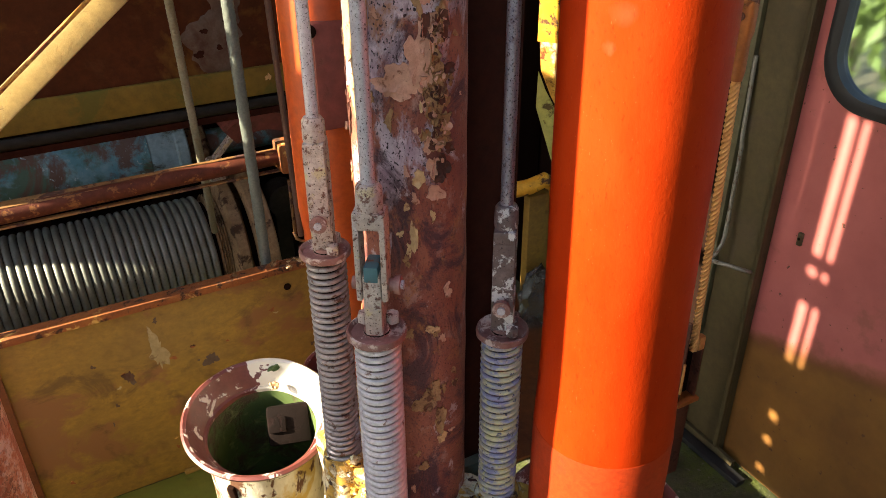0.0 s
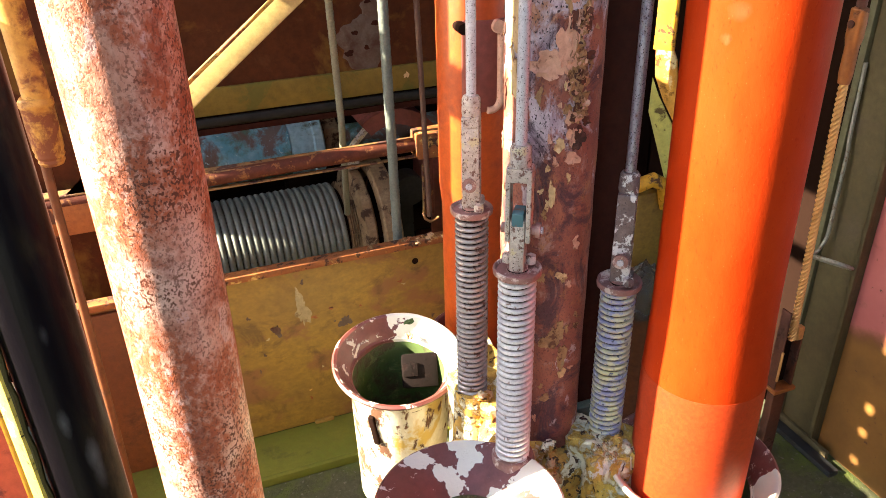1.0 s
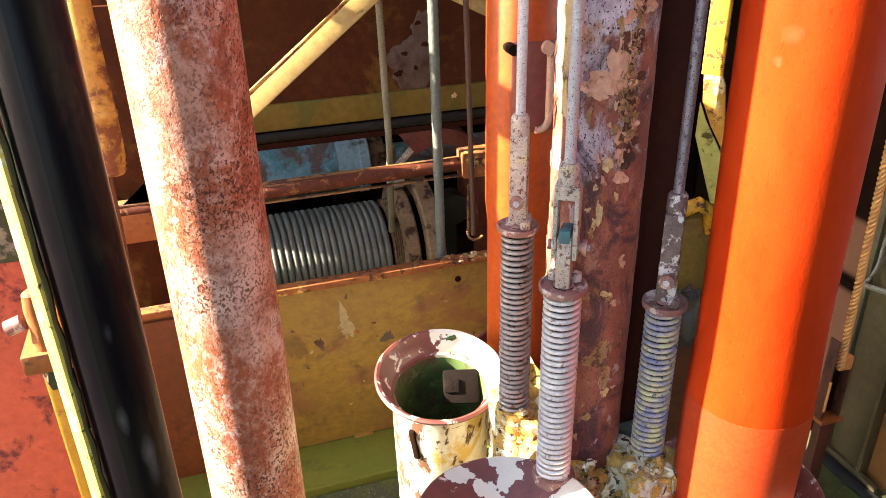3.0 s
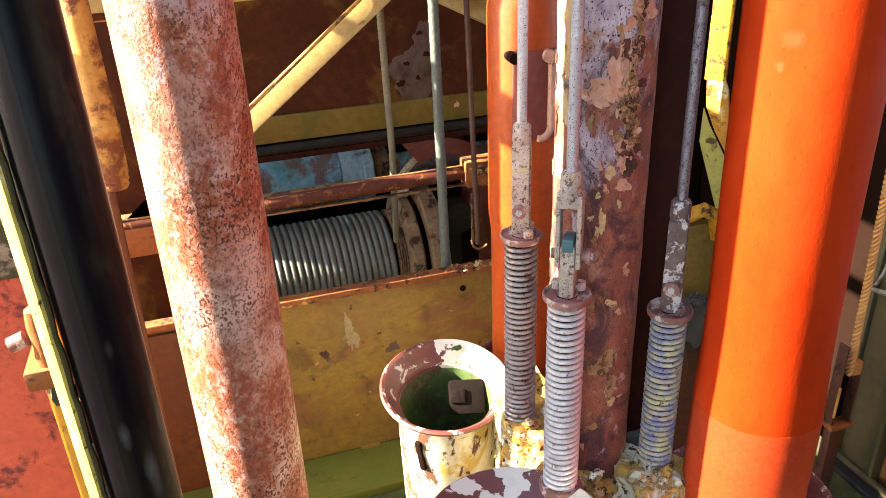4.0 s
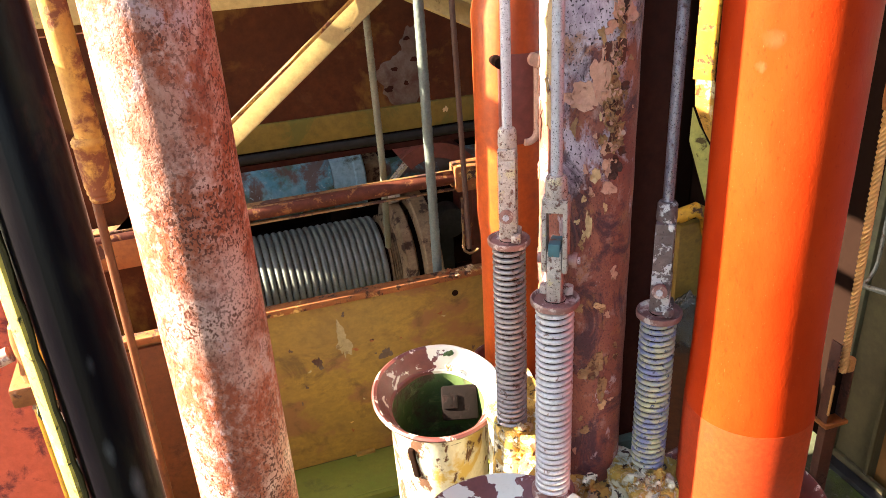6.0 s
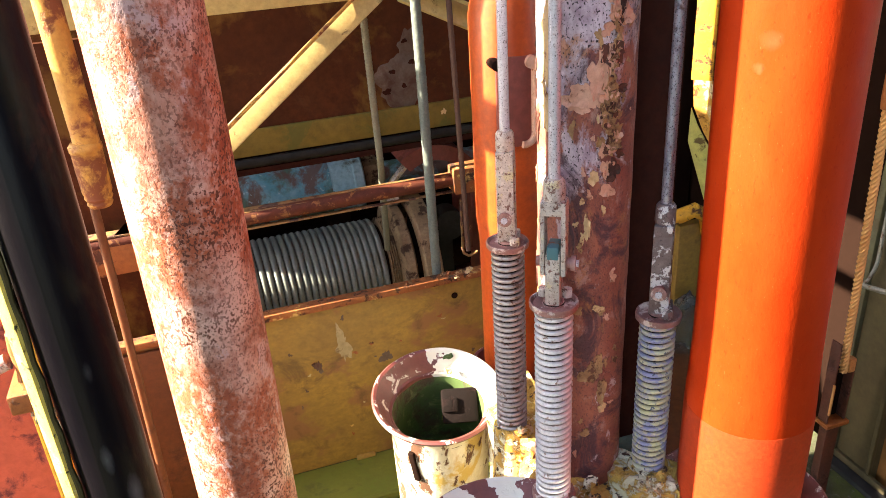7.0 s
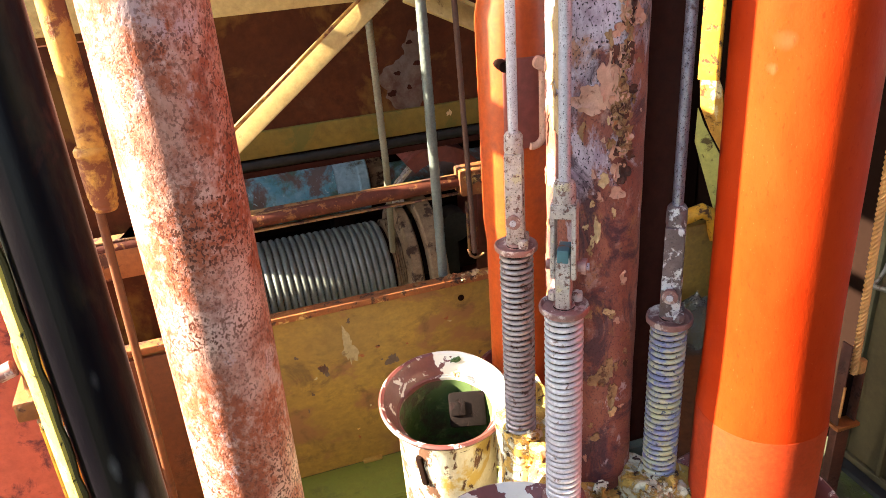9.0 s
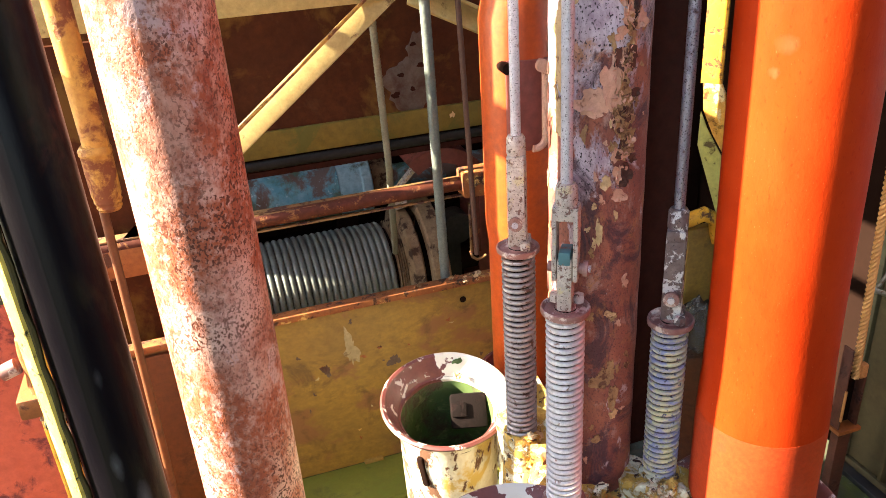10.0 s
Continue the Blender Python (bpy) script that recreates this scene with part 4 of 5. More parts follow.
def spring_rod(x, y, z_base, z_cap, z_fork0, z_fork1, turn, label, mat_spring, fork_mat, open_fork, rod_mat=m_steel):
    t = thing("spring_rod", (x, y, z_base), label, "spring rod", "carousel spring rods")
    part("spring", sweep(BM(), helix(x, y, z_base - 0.018, z_cap - 0.008, 0.0212, 0.0033, 0.0091), 0.0033, 8), mat_spring, t)
    part("core", rod(BM(), (x, y, z_base), (x, y, z_cap), 0.0135), m_dark, t)
    part("foot", lathe(BM(), [(0.004, z_base - 0.030), (0.0285, z_base - 0.030), (0.0262, z_base - 0.022), (0.0240, z_base - 0.016), (0.0215, z_base - 0.011), (0.004, z_base - 0.010)], (x, y, 0), 36, wobble=0.14), m_cap, t)
    part("cap", lathe(BM(), [(0.004, z_cap - 0.008), (0.0285, z_cap - 0.008), (0.0300, z_cap - 0.0065), (0.0305, z_cap - 0.002), (0.0298, z_cap + 0.001), (0.0282, z_cap + 0.0015), (0.0268, z_cap - 0.0005), (0.0255, z_cap - 0.003), (0.014, z_cap - 0.003), (0.012, z_cap + 0.003), (0.004, z_cap + 0.004)], (x, y, 0), 40, wobble=0.03), m_cap, t, "rusty pink spring cap")
    m = Matrix.Translation((x, y, 0)) @ Matrix.Rotation(radians(turn), 4, "Z")
    # tang and cap bolts
    part("tang", box(BM(), (-0.009, -0.013, z_cap), (0.009, 0.013, z_fork0 + 0.03), 0.003, m), fork_mat, t)
    for sx, sy in ((-0.014, -0.012), (0.014, -0.010)):
        p = m @ Vector((sx, sy, 0))
        part("nut", lathe(BM(), [(0.002, z_cap + 0.002), (0.0075, z_cap + 0.002), (0.0078, z_cap + 0.010), (0.0065, z_cap + 0.0125), (0.002, z_cap + 0.013)], (p.x, p.y, 0), 6), fork_mat, t)
    # fork: two cheeks joined at the top
    g = BM()
    for s in (-1, 1):
        a, b = sorted((s * 0.0095, s * 0.0155))
        box(g, (a, -0.012, z_fork0), (b, 0.012, z_fork1 - 0.012), 0.0018, m)
    box(g, (-0.0155, -0.012, z_fork1 - 0.018), (0.0155, 0.012, z_fork1), 0.003, m)
    if not open_fork:
        box(g, (-0.010, -0.010, z_fork0 + 0.01), (0.010, 0.010, z_fork1 - 0.01), 0.002, m)
    fork = part("fork", g, fork_mat, t)
    zp = z_fork0 + 0.014
    pin = part("pin", rod(BM(), m @ Vector((-0.023, 0, zp)), m @ Vector((0.021, 0, zp)), 0.0065, seg=18), m_cap, fork)
    part("pin_head", rod(BM(), m @ Vector((-0.0265, 0, zp)), m @ Vector((-0.0205, 0, zp)), 0.010, 0.0095, 20), m_cap, t)
    part("pin_bolt", rod(BM(), m @ Vector((-0.0295, 0, zp)), m @ Vector((-0.0262, 0, zp)), 0.0048, 0.0044, 8), m_steel, t)
    part("lock_nut", lathe(BM(), [(0.004, z_fork1), (0.0125, z_fork1), (0.013, z_fork1 + 0.004), (0.0125, z_fork1 + 0.022), (0.010, z_fork1 + 0.026), (0.004, z_fork1 + 0.027)], (x, y, 0), 24), fork_mat, fork)
    part("rod", rod(BM(), (x, y, z_fork1 + 0.01), (x, y, 2.0), 0.0068, seg=20), rod_mat, t, "grey pitted steel rod")
    return t


spring_rod(0.107, 0.681, 0.440, 0.755, 0.785, 0.892, 60, "grey coil spring rod with a closed fork, spring coloured darker for shade", m_spring_d, m_clevis, False)
sb = spring_rod(0.096, 0.510, 0.455, 0.750, 0.790, 0.885, 145, "grey coil spring rod with an open fork", m_spring, m_clevis, True)
sc = spring_rod(0.255, 0.521, 0.440, 0.688, 0.716, 0.820, 52, "coil spring rod with yellow paint drips", m_spring_y, m_clevis_d, False, m_rod_d)
part("blue_tab", box(BM(), (-0.007, -0.0135, 0.812), (0.007, 0.0135, 0.829), 0.002, Matrix.Translation((0.096, 0.510, 0)) @ pose(0, 0, 0, 0, 0, -35)), m_blue, sb, "blue painted tab")

# ---- winch bay ----
fr = thing("winch_frame_plate", (0, 1.33, FLOOR), "grimy yellow steel side plate with a rusted upper lip", "plate")
part("plate", box(BM(), (-0.62, 1.33, FLOOR + 0.02), (0.33, 1.342, 0.350), 0.003), m_olive, fr)
part("lip", box(BM(), (-0.62, 1.322, 0.349), (0.33, 1.352, 0.359), 0.003), m_lip, fr, "orange rusted lip of the plate")
part("lip_edge", box(BM(), (-0.62, 1.318, 0.3435), (0.33, 1.3305, 0.3605), 0.004), m_lip, fr)
part("end_plate", box(BM(), (-0.62, 1.317, FLOOR + 0.02), (-0.335, 1.3295, 0.335), 0.003), m_brownplate, fr, "rust-brown end plate")
# Black disc on the plate paints the shaded bolt hole
part("bolt_hole", rod(BM(), (0.231, 1.3285, 0.303), (0.231, 1.332, 0.303), 0.008), m_dark, fr)
lg = thing("deck_ledge", (0, 1.25, FLOOR), "green algae covered steel ledge along the plate", "ledge")
part("ledge", box(BM(), (-0.62, 1.186, FLOOR), (0.40, 1.33, FLOOR + 0.022), 0.006), m_green, lg)
part("edge_strip", box(BM(), (-0.62, 1.170, FLOOR), (0.40, 1.1855, FLOOR + 0.024), 0.005), m_green, lg, "worn green edge strip")
for x in (-0.5, -0.28, -0.06, 0.16, 0.36):
    part("weld", box(BM(), (x, 1.318, FLOOR + 0.018), (x + 0.05, 1.331, FLOOR + 0.030), 0.005), m_olive, lg)

rail = thing("guard_rail", (0, 1.39, 0.56), "rusty round guard rail with a yellow chipped edge", "rail")
part("bar", rod(BM(), (-0.62, 1.40, 0.565), (0.36, 1.40, 0.576), 0.0165), m_rail, rail)
part("edge", box(BM(), (-0.62, 1.392, 0.5815), (0.36, 1.425, 0.586), 0.002), m_rail_edge, rail, "tan worn upper edge")
part("edge", box(BM(), (-0.62, 1.388, 0.5455), (0.36, 1.40, 0.5495), 0.001), m_rail_edge, rail, "tan worn lower edge")
part("clamp", box(BM(), (0.262, 1.368, 0.545), (0.345, 1.425, 0.608), 0.007), m_lip, rail)
part("hanger", box(BM(), (0.276, 1.372, 0.40), (0.300, 1.377, 0.547), 0.002), m_rail, rail)
# Light along the hanger's edge, put into a paler strip
part("hanger_lit_edge", box(BM(), (0.2725, 1.370, 0.405), (0.2765, 1.379, 0.530), 0.001), m_rail_edge, rail, "lit edge of the hanger, drawn as a tan strip")
part("hook", sweep(BM(), [(0.276, 1.385, 0.40), (0.279, 1.380, 0.385), (0.290, 1.378, 0.377), (0.303, 1.378, 0.379), (0.314, 1.379, 0.384)], 0.0036, 10), m_rail_edge, rail, "pale bent hook")
part("end_plate", box(BM(), (-0.62, 1.382, 0.500), (-0.40, 1.390, 0.566), 0.003), m_rust_o, rail, "orange rusty end plate")
g = BM()
vs = [g.verts.new(p) for p in ((-0.505, 1.395, 0.575), (-0.39, 1.395, 0.575), (-0.39, 1.395, 0.672))]
g.faces.new(vs)
bmesh.ops.solidify(g, geom=list(g.faces), thickness=0.01)
part("gusset", g, m_rust_o, rail)

AX_Y, AX_Z = 1.98, 0.09
winch = thing("rope_drum", (0, AX_Y, FLOOR - 0.12), "winch drum wound with greased grey wire rope", "winch")
# Near-black core keeps the gaps between rope turns dark
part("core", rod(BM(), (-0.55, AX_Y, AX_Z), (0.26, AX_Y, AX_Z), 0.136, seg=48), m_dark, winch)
n_t, seg = 35, 48
pts = [(-0.52 + 0.0202 * k / seg, AX_Y + 0.150 * math.cos(2 * math.pi * k / seg), AX_Z + 0.150 * math.sin(2 * math.pi * k / seg)) for k in range(n_t * seg)]
part("wound_rope", sweep(BM(), pts, 0.0098, 10), m_drum, winch)
ridge = [(0.02, 0.196)] + [(0.150 + (0.008 if k % 2 else 0.0), 0.196 + 0.0036 * k) for k in range(10)] + [(0.02, 0.2285)]
part("grooved_end", lathe(BM(), ridge, (0, AX_Y, AX_Z), 64, "X"), m_wood, winch, "brown grooved drum end")
part("flange", lathe(BM(), [(0.02, 0.23), (0.17, 0.225), (0.205, 0.235), (0.205, 0.262), (0.19, 0.27), (0.02, 0.27)], (0, AX_Y, AX_Z), 64, "X"), m_wood, winch)
part("brake_band", lathe(BM(), [(0.19, 0.285), (0.225, 0.285), (0.23, 0.29), (0.23, 0.335), (0.225, 0.34), (0.19, 0.34)], (0, AX_Y, AX_Z), 64, "X", closed=True), m_wood, winch)
part("shaft", rod(BM(), (0.26, AX_Y, AX_Z), (0.60, AX_Y, AX_Z), 0.05), m_dark, winch)


def guard(cx, cz, ro, ri, y0, y1, foot):
    """An arched sheet guard over the gear: one leg down to the deck, rounded over the top."""
    outer = [(cx - ro * math.sin(radians(a)), cz + ro * math.cos(radians(a))) for a in range(40, -91, -10)] + [(cx + ro, foot)]
    inner = [(cx - ri * math.sin(radians(a)), cz + ri * math.cos(radians(a))) for a in range(40, -91, -10)] + [(cx + ri, foot)]
    bm = BM()
    rows = [[bm.verts.new((x, y, z)) for x, z in side] for y in (y0, y1) for side in (outer, inner)]
    oa, ia, ob, ib = rows
    for k in range(len(outer) - 1):
        for q in ((oa[k], oa[k + 1], ia[k + 1], ia[k]), (ob[k + 1], ob[k], ib[k], ib[k + 1]), (oa[k + 1], oa[k], ob[k], ob[k + 1]), (ia[k], ia[k + 1], ib[k + 1], ib[k])):
            bm.faces.new(q)
    for k in (0, -1):
        bm.faces.new((oa[k], ia[k], ib[k], ob[k]))
    bmesh.ops.recalc_face_normals(bm, faces=bm.faces)
    return bm


part("gear_guard", guard(0.378, 0.325, 0.160, 0.112, 1.93, 2.10, FLOOR - 0.12), m_guard, winch, "dull red arched gear guard")
part("bearing", lathe(BM(), [(0.01, -0.03), (0.045, -0.03), (0.05, -0.02), (0.05, 0.05), (0.01, 0.05)], (0, 0, 0), 32, m=Matrix.Translation((0.405, 1.92, 0.235)) @ Matrix.Rotation(radians(90), 4, "X")), m_grey_rail, winch, "dark grey bearing housing")
part("bearing_plate", box(BM(), (0.385, 1.93, FLOOR - 0.12), (0.43, 1.945, 0.235), 0.004), m_grey_rail, winch)
vb = thing("brake_lever", (0.30, 2.0, 0.35), "bent grey flat-bar brake lever on the winch", "lever")
ARM = (((0.236, 1.96, 0.362), (0.352, 1.97, 0.478), 0.012, 0.03), ((0.352, 1.97, 0.482), (0.366, 1.97, 0.470), 0.012, 0.03), ((0.240, 1.958, 0.375), (0.262, 1.958, 0.335), 0.010, 0.028), ((0.345, 1.98, 0.495), (0.372, 1.98, 0.486), 0.02, 0.02))

tm = thing("teal_cylinder", (0, 2.42, 0.1), "weathered teal hydraulic cylinder with rust patches", "cylinder")
part("barrel", lathe(BM(), [(0.02, -0.60), (0.10, -0.60), (0.105, -0.58), (0.105, 0.12), (0.02, 0.125)], (0, 2.42, 0.235), 48, "X"), m_teal, tm)
part("end_collar", lathe(BM(), [(0.02, 0.122), (0.1052, 0.122), (0.1056, 0.20), (0.114, 0.206), (0.114, 0.235), (0.108, 0.24), (0.02, 0.24)], (0, 2.42, 0.235), 48, "X"), m_teal_end, tm, "pale cyan end collar")
part("gland", lathe(BM(), [(0.02, 0.24), (0.085, 0.24), (0.085, 0.30), (0.06, 0.31), (0.02, 0.31)], (0, 2.42, 0.24), 8, "X"), m_wood, tm)
part("ram", rod(BM(), (0.30, 2.42, 0.24), (1.2, 2.42, 0.24), 0.045), m_teal, tm)
part("stand", box(BM(), (-0.3, 2.36, FLOOR - 0.12), (-0.2, 2.48, 0.15), 0.01), m_dark, tm)
part("stand", box(BM(), (0.1, 2.36, FLOOR - 0.12), (0.18, 2.48, 0.15), 0.01), m_dark, tm)

bp = thing("panel_sill", (0.2, 1.66, 0.6), "yellow grimy sill strip with a black rail below", "sill")
part("strip", box(BM(), (-0.9, 1.650, 0.628), (0.50, 1.69, 0.694), 0.003), m_strip, bp)
part("grey_rail", rod(BM(), (-0.9, 1.652, 0.611), (0.50, 1.652, 0.611), 0.0125), m_grey_rail, bp)
part("black_rail", box(BM(), (-0.9, 1.668, 0.602), (0.50, 1.69, 0.6275), 0.003), m_dark, bp)
part("black_rail", box(BM(), (-0.9, 1.650, 0.580), (0.50, 1.69, 0.597), 0.004), m_fin, bp)

brace = thing("diagonal_brace", (0, 1.46, 0.7), "faded yellow angle-iron diagonal brace", "brace", "roof braces")


def bar_between(a, b, w, d, mat, name, parent, lean=0):
    a, b = Vector(a), Vector(b)
    u = (b - a)
    m = Matrix.Translation(a) @ Matrix.Rotation(math.atan2(u.z, u.x), 4, Vector((0, -1, 0))) @ Matrix.Rotation(radians(-lean), 4, "X")
    return part(name, box(BM(), (0, -d / 2, -w / 2), (u.length, d / 2, w / 2), 0.003, m), mat, parent)


for a, b, w, d in ARM:
    bar_between(a, b, w, d, m_clevis, "lever_bar", vb)
part("hub", lathe(BM(), [(0.01, 0.225), (0.035, 0.225), (0.038, 0.235), (0.036, 0.262), (0.01, 0.265)], (0, 1.97, 0.335), 24, "X"), m_clevis, vb)
bar_between((-0.36, 1.46, 0.628), (0.150, 1.46, 1.022), 0.050, 0.008, m_cream_y, "web_leg", brace, 18)
bar_between((-0.375, 1.436, 0.645), (0.115, 1.436, 1.030), 0.007, 0.012, m_conduit, "edge_leg", brace)
brace2 = thing("diagonal_brace", (0.3, 1.46, 0.8), "faded yellow angle-iron diagonal brace", "brace", "roof braces")
bar_between((0.19, 1.462, 1.01), (0.44, 1.462, 0.885), 0.062, 0.008, m_cream_y, "web_leg", brace2, 38)
bar_between((0.205, 1.447, 1.032), (0.45, 1.447, 0.91), 0.008, 0.035, m_cream_y, "edge_leg", brace2)
beam = thing("top_beam", (0, 1.46, 1.0), "faded yellow horizontal top beam", "beam")
part("face", box(BM(), (-0.9, 1.452, 0.998), (0.45, 1.464, 1.09), 0.003), m_cream_y, beam)

t = thing("hoist_rope", (0.181, 1.80, 0.25), "dry tan wire rope running to the drum", "rope", "hanging ropes")
part("rope", sweep(BM(), line((0.118, 1.55, 1.25), (0.148, 1.632, 0.566), 80) + line((0.149, 1.636, 0.56), (0.186, 1.825, 0.22), 60), 0.0095, 18, 6, 13, 0.05), m_far_rope, t)
for nm, a, b, r, mt, lb in (("hoist_rope", (0.190, 1.372, 2.0), (0.204, 1.375, 0.30), 0.0118, m_rope, "thick grey-green wire hoist rope"),
                            ("pilot_rope", (0.240, 1.36, 2.0), (0.284, 1.362, 0.40), 0.0065, m_rope_r, "thin rusty wire rope")):
    t = thing(nm, b, lb, "rope", "hanging ropes")
    part("rope", sweep(BM(), line(a, b, 220), r, 18, 6, 8, 0.05), mt, t)

# ---- beyond the pole ----
ys = thing("yellow_upright", (1.09, 1.6, FLOOR), "bright yellow chipped flat steel upright", "upright")
turned = Matrix.Translation((1.096, 1.605, 0)) @ Matrix.Rotation(radians(-52), 4, "Z")
part("strip", box(BM(), (-0.030, -0.005, 0.658), (0.030, 0.005, 2.05), 0.002, turned), m_yellow, ys)


def cut_plate(corners, y0, y1, m):
    """A flat plate of the given outline (across, up), placed by m."""
    bm = BM()
    a, b = [[bm.verts.new(m @ Vector((u, y, z))) for u, z in corners] for y in (y0, y1)]
    bm.faces.new(a)
    bm.faces.new(b[::-1])
    for k in range(len(a)):
        bm.faces.new((a[k], a[k - 1], b[k - 1], b[k]))
    bmesh.ops.recalc_face_normals(bm, faces=bm.faces)
    bmesh.ops.bevel(bm, geom=list(bm.edges), offset=0.0015, segments=2, affect="EDGES")
    return bm


LOWER = ((-0.0243, 0.6651), (0.0263, 0.6673), (0.0418, 0.6337), (0.0541, 0.5418), (0.0637, 0.4349), (0.0167, 0.5094), (-0.0161, 0.5792))
LEAN = ((-0.0215, 0.5786), (0.0016, 0.5276), (0.0488, 0.4503), (0.0652, 0.4177), (0.085, 0.2588), (0.047, 0.2768), (-0.0231, 0.476))
part("lower_strip", cut_plate(LOWER, -0.004, 0.004, turned), m_lip_y, ys, "orange rusted gusset strip")
part("foot_plate", box(BM(), (0.050, 0.006, FLOOR), (0.090, 0.012, 0.46), 0.002, turned), m_olive, ys)
part("leaning_strip", cut_plate(LEAN, -0.010, -0.005, turned), m_yellow_g, ys, "yellow-green leaning strip")
yb = thing("yellow_bracket", (1.01, 1.47, 0.24), "chipped yellow bent pipe bracket", "bracket")
part("arm", sweep(BM(), [(0.92, 1.50, 0.30), (0.97, 1.48, 0.31), (1.01, 1.47, 0.325), (1.05, 1.47, 0.30), (1.08, 1.49, 0.22)], 0.022, 14), m_yellow, yb)
part("leg", box(BM(), (0.98, 1.49, FLOOR), (1.10, 1.52, 0.27), 0.004), m_olive, yb)
film = thing("plastic_sheet", (1.0, 1.46, FLOOR), "crumpled clear plastic sheet on the deck", "plastic sheet")
g = BM()
bmesh.ops.create_icosphere(g, subdivisions=4, radius=0.07)
for v in g.verts:
    v.co += v.co.normalized() * 0.03 * noise.turbulence(v.co * 28, 3, True)
    v.co = Vector((1.0 + v.co.x * 0.8, 1.44 + v.co.y * 0.6, max(-0.05 + v.co.z * 1.3, FLOOR + 0.001)))
part("sheet", g, m_film, film)

# ---- left side ----
bpst = thing("black_post", (-0.4145, 0.433, FLOOR), "black rubber-sleeved steel post with scuffs", "post")
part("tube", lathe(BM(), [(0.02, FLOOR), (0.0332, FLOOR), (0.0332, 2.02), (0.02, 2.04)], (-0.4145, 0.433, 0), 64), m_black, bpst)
yf = thing("yellow_flange", (-0.451, 0.421, FLOOR), "chipped yellow steel flange beside the black post", "flange")
tilt = Matrix.Translation((-0.4555, 0.421, 0)) @ Matrix.Rotation(radians(-50), 4, "Z")
part("flange", box(BM(), (-0.0095, -0.004, FLOOR), (0.0095, 0.004, 2.03), 0.002, tilt), m_flange, yf)
# Bead along the flange, coloured dark to paint the shade there
part("weld_bead", sweep(BM(), [(-0.4485 + 0.0012 * math.sin(k * 2.1), 0.4165, FLOOR + k * 0.02) for k in range(106)], 0.0035, 8), m_olive_edge, yf)
yp = thing("yellow_conduit", (-0.45, 1.065, FLOOR), "yellow conduit pipe with a ribbed collar", "pipe")
part("pipe", rod(BM(), (-0.4499, 1.065, 0.865), (-0.461, 1.065, 2.0), 0.0205, seg=32), m_conduit, yp)
part("sleeve", lathe(BM(), [(0.008, 0.772), (0.017, 0.772), (0.0205, 0.778), (0.0195, 0.783), (0.0225, 0.788), (0.0215, 0.793), (0.0235, 0.799), (0.0245, 0.84), (0.0245, 0.866), (0.026, 0.868), (0.026, 0.876), (0.0215, 0.882), (0.008, 0.884)], (-0.4535, 1.065, 0), 32, wobble=0.03), m_conduit, yp, "rusty yellow ribbed sleeve")
part("thin_tube", rod(BM(), (-0.4815, 1.065, FLOOR), (-0.4645, 1.065, 0.785), 0.0075), m_brownplate, yp)
br = thing("bolt_bracket", (-0.53, 0.66, FLOOR), "orange steel bracket block with a bolt", "bracket")
part("block", box(BM(), (-0.548, 0.628, 0.685), (-0.484, 0.70, 0.712), 0.004), m_rust_o, br)
part("sleeve", lathe(BM(), [(0.004, 0.712), (0.0135, 0.712), (0.0145, 0.722), (0.0125, 0.735), (0.0135, 0.765), (0.011, 0.785), (0.004, 0.79)], (-0.520, 0.648, 0), 24, wobble=0.08), m_rust_o, br, "sunlit orange bolt sleeve")
part("torn_scrap", box(BM(), (-0.012, -0.001, -0.030), (0.009, 0.001, 0.022), 0.0008, Matrix.Translation((-0.513, 0.655, 0.632)) @ pose(0, 0, 0, 4, 14, -20)), m_flake_w, br, "torn white paper scrap")
part("moss_clump", lathe(BM(), [(0.002, 0.652), (0.012, 0.655), (0.015, 0.668), (0.010, 0.682), (0.002, 0.684)], (-0.519, 0.650, 0), 16, wobble=0.5), m_lichen, br, "grey-green lichen clump")
part("stem", box(BM(), (-0.534, 0.645, FLOOR), (-0.512, 0.67, 0.688), 0.004), m_yellow, br)
part("bolt", rod(BM(), (-0.507, 0.648, 0.71), (-0.503, 0.648, 0.775), 0.010), m_yellow, br)
part("nut", lathe(BM(), [(0.003, 0.712), (0.016, 0.712), (0.016, 0.726), (0.003, 0.729)], (-0.507, 0.648, 0), 6), m_rust_o, br)
part("clip", rod(BM(), (-0.556, 0.65, 0.742), (-0.538, 0.65, 0.748), 0.010), m_cap, br)
rpl = thing("red_plate", (-0.75, 0.8, -0.6), "red sunlit steel guard plate with dark blotches", "plate")
part("plate", box(BM(), (-1.05, 0.80, -0.6), (-0.555, 0.812, 0.76), 0.004), m_redplate, rpl)
lb = thing("lichen_board", (-0.6, 0.79, 0.76), "grey lichen-covered board on the red plate", "board")
part("board", box(BM(), (-0.72, 0.795, 0.76), (-0.552, 0.82, 1.12), 0.006), m_lichen, lb)

# ---- flakes, stains and worn spots ----


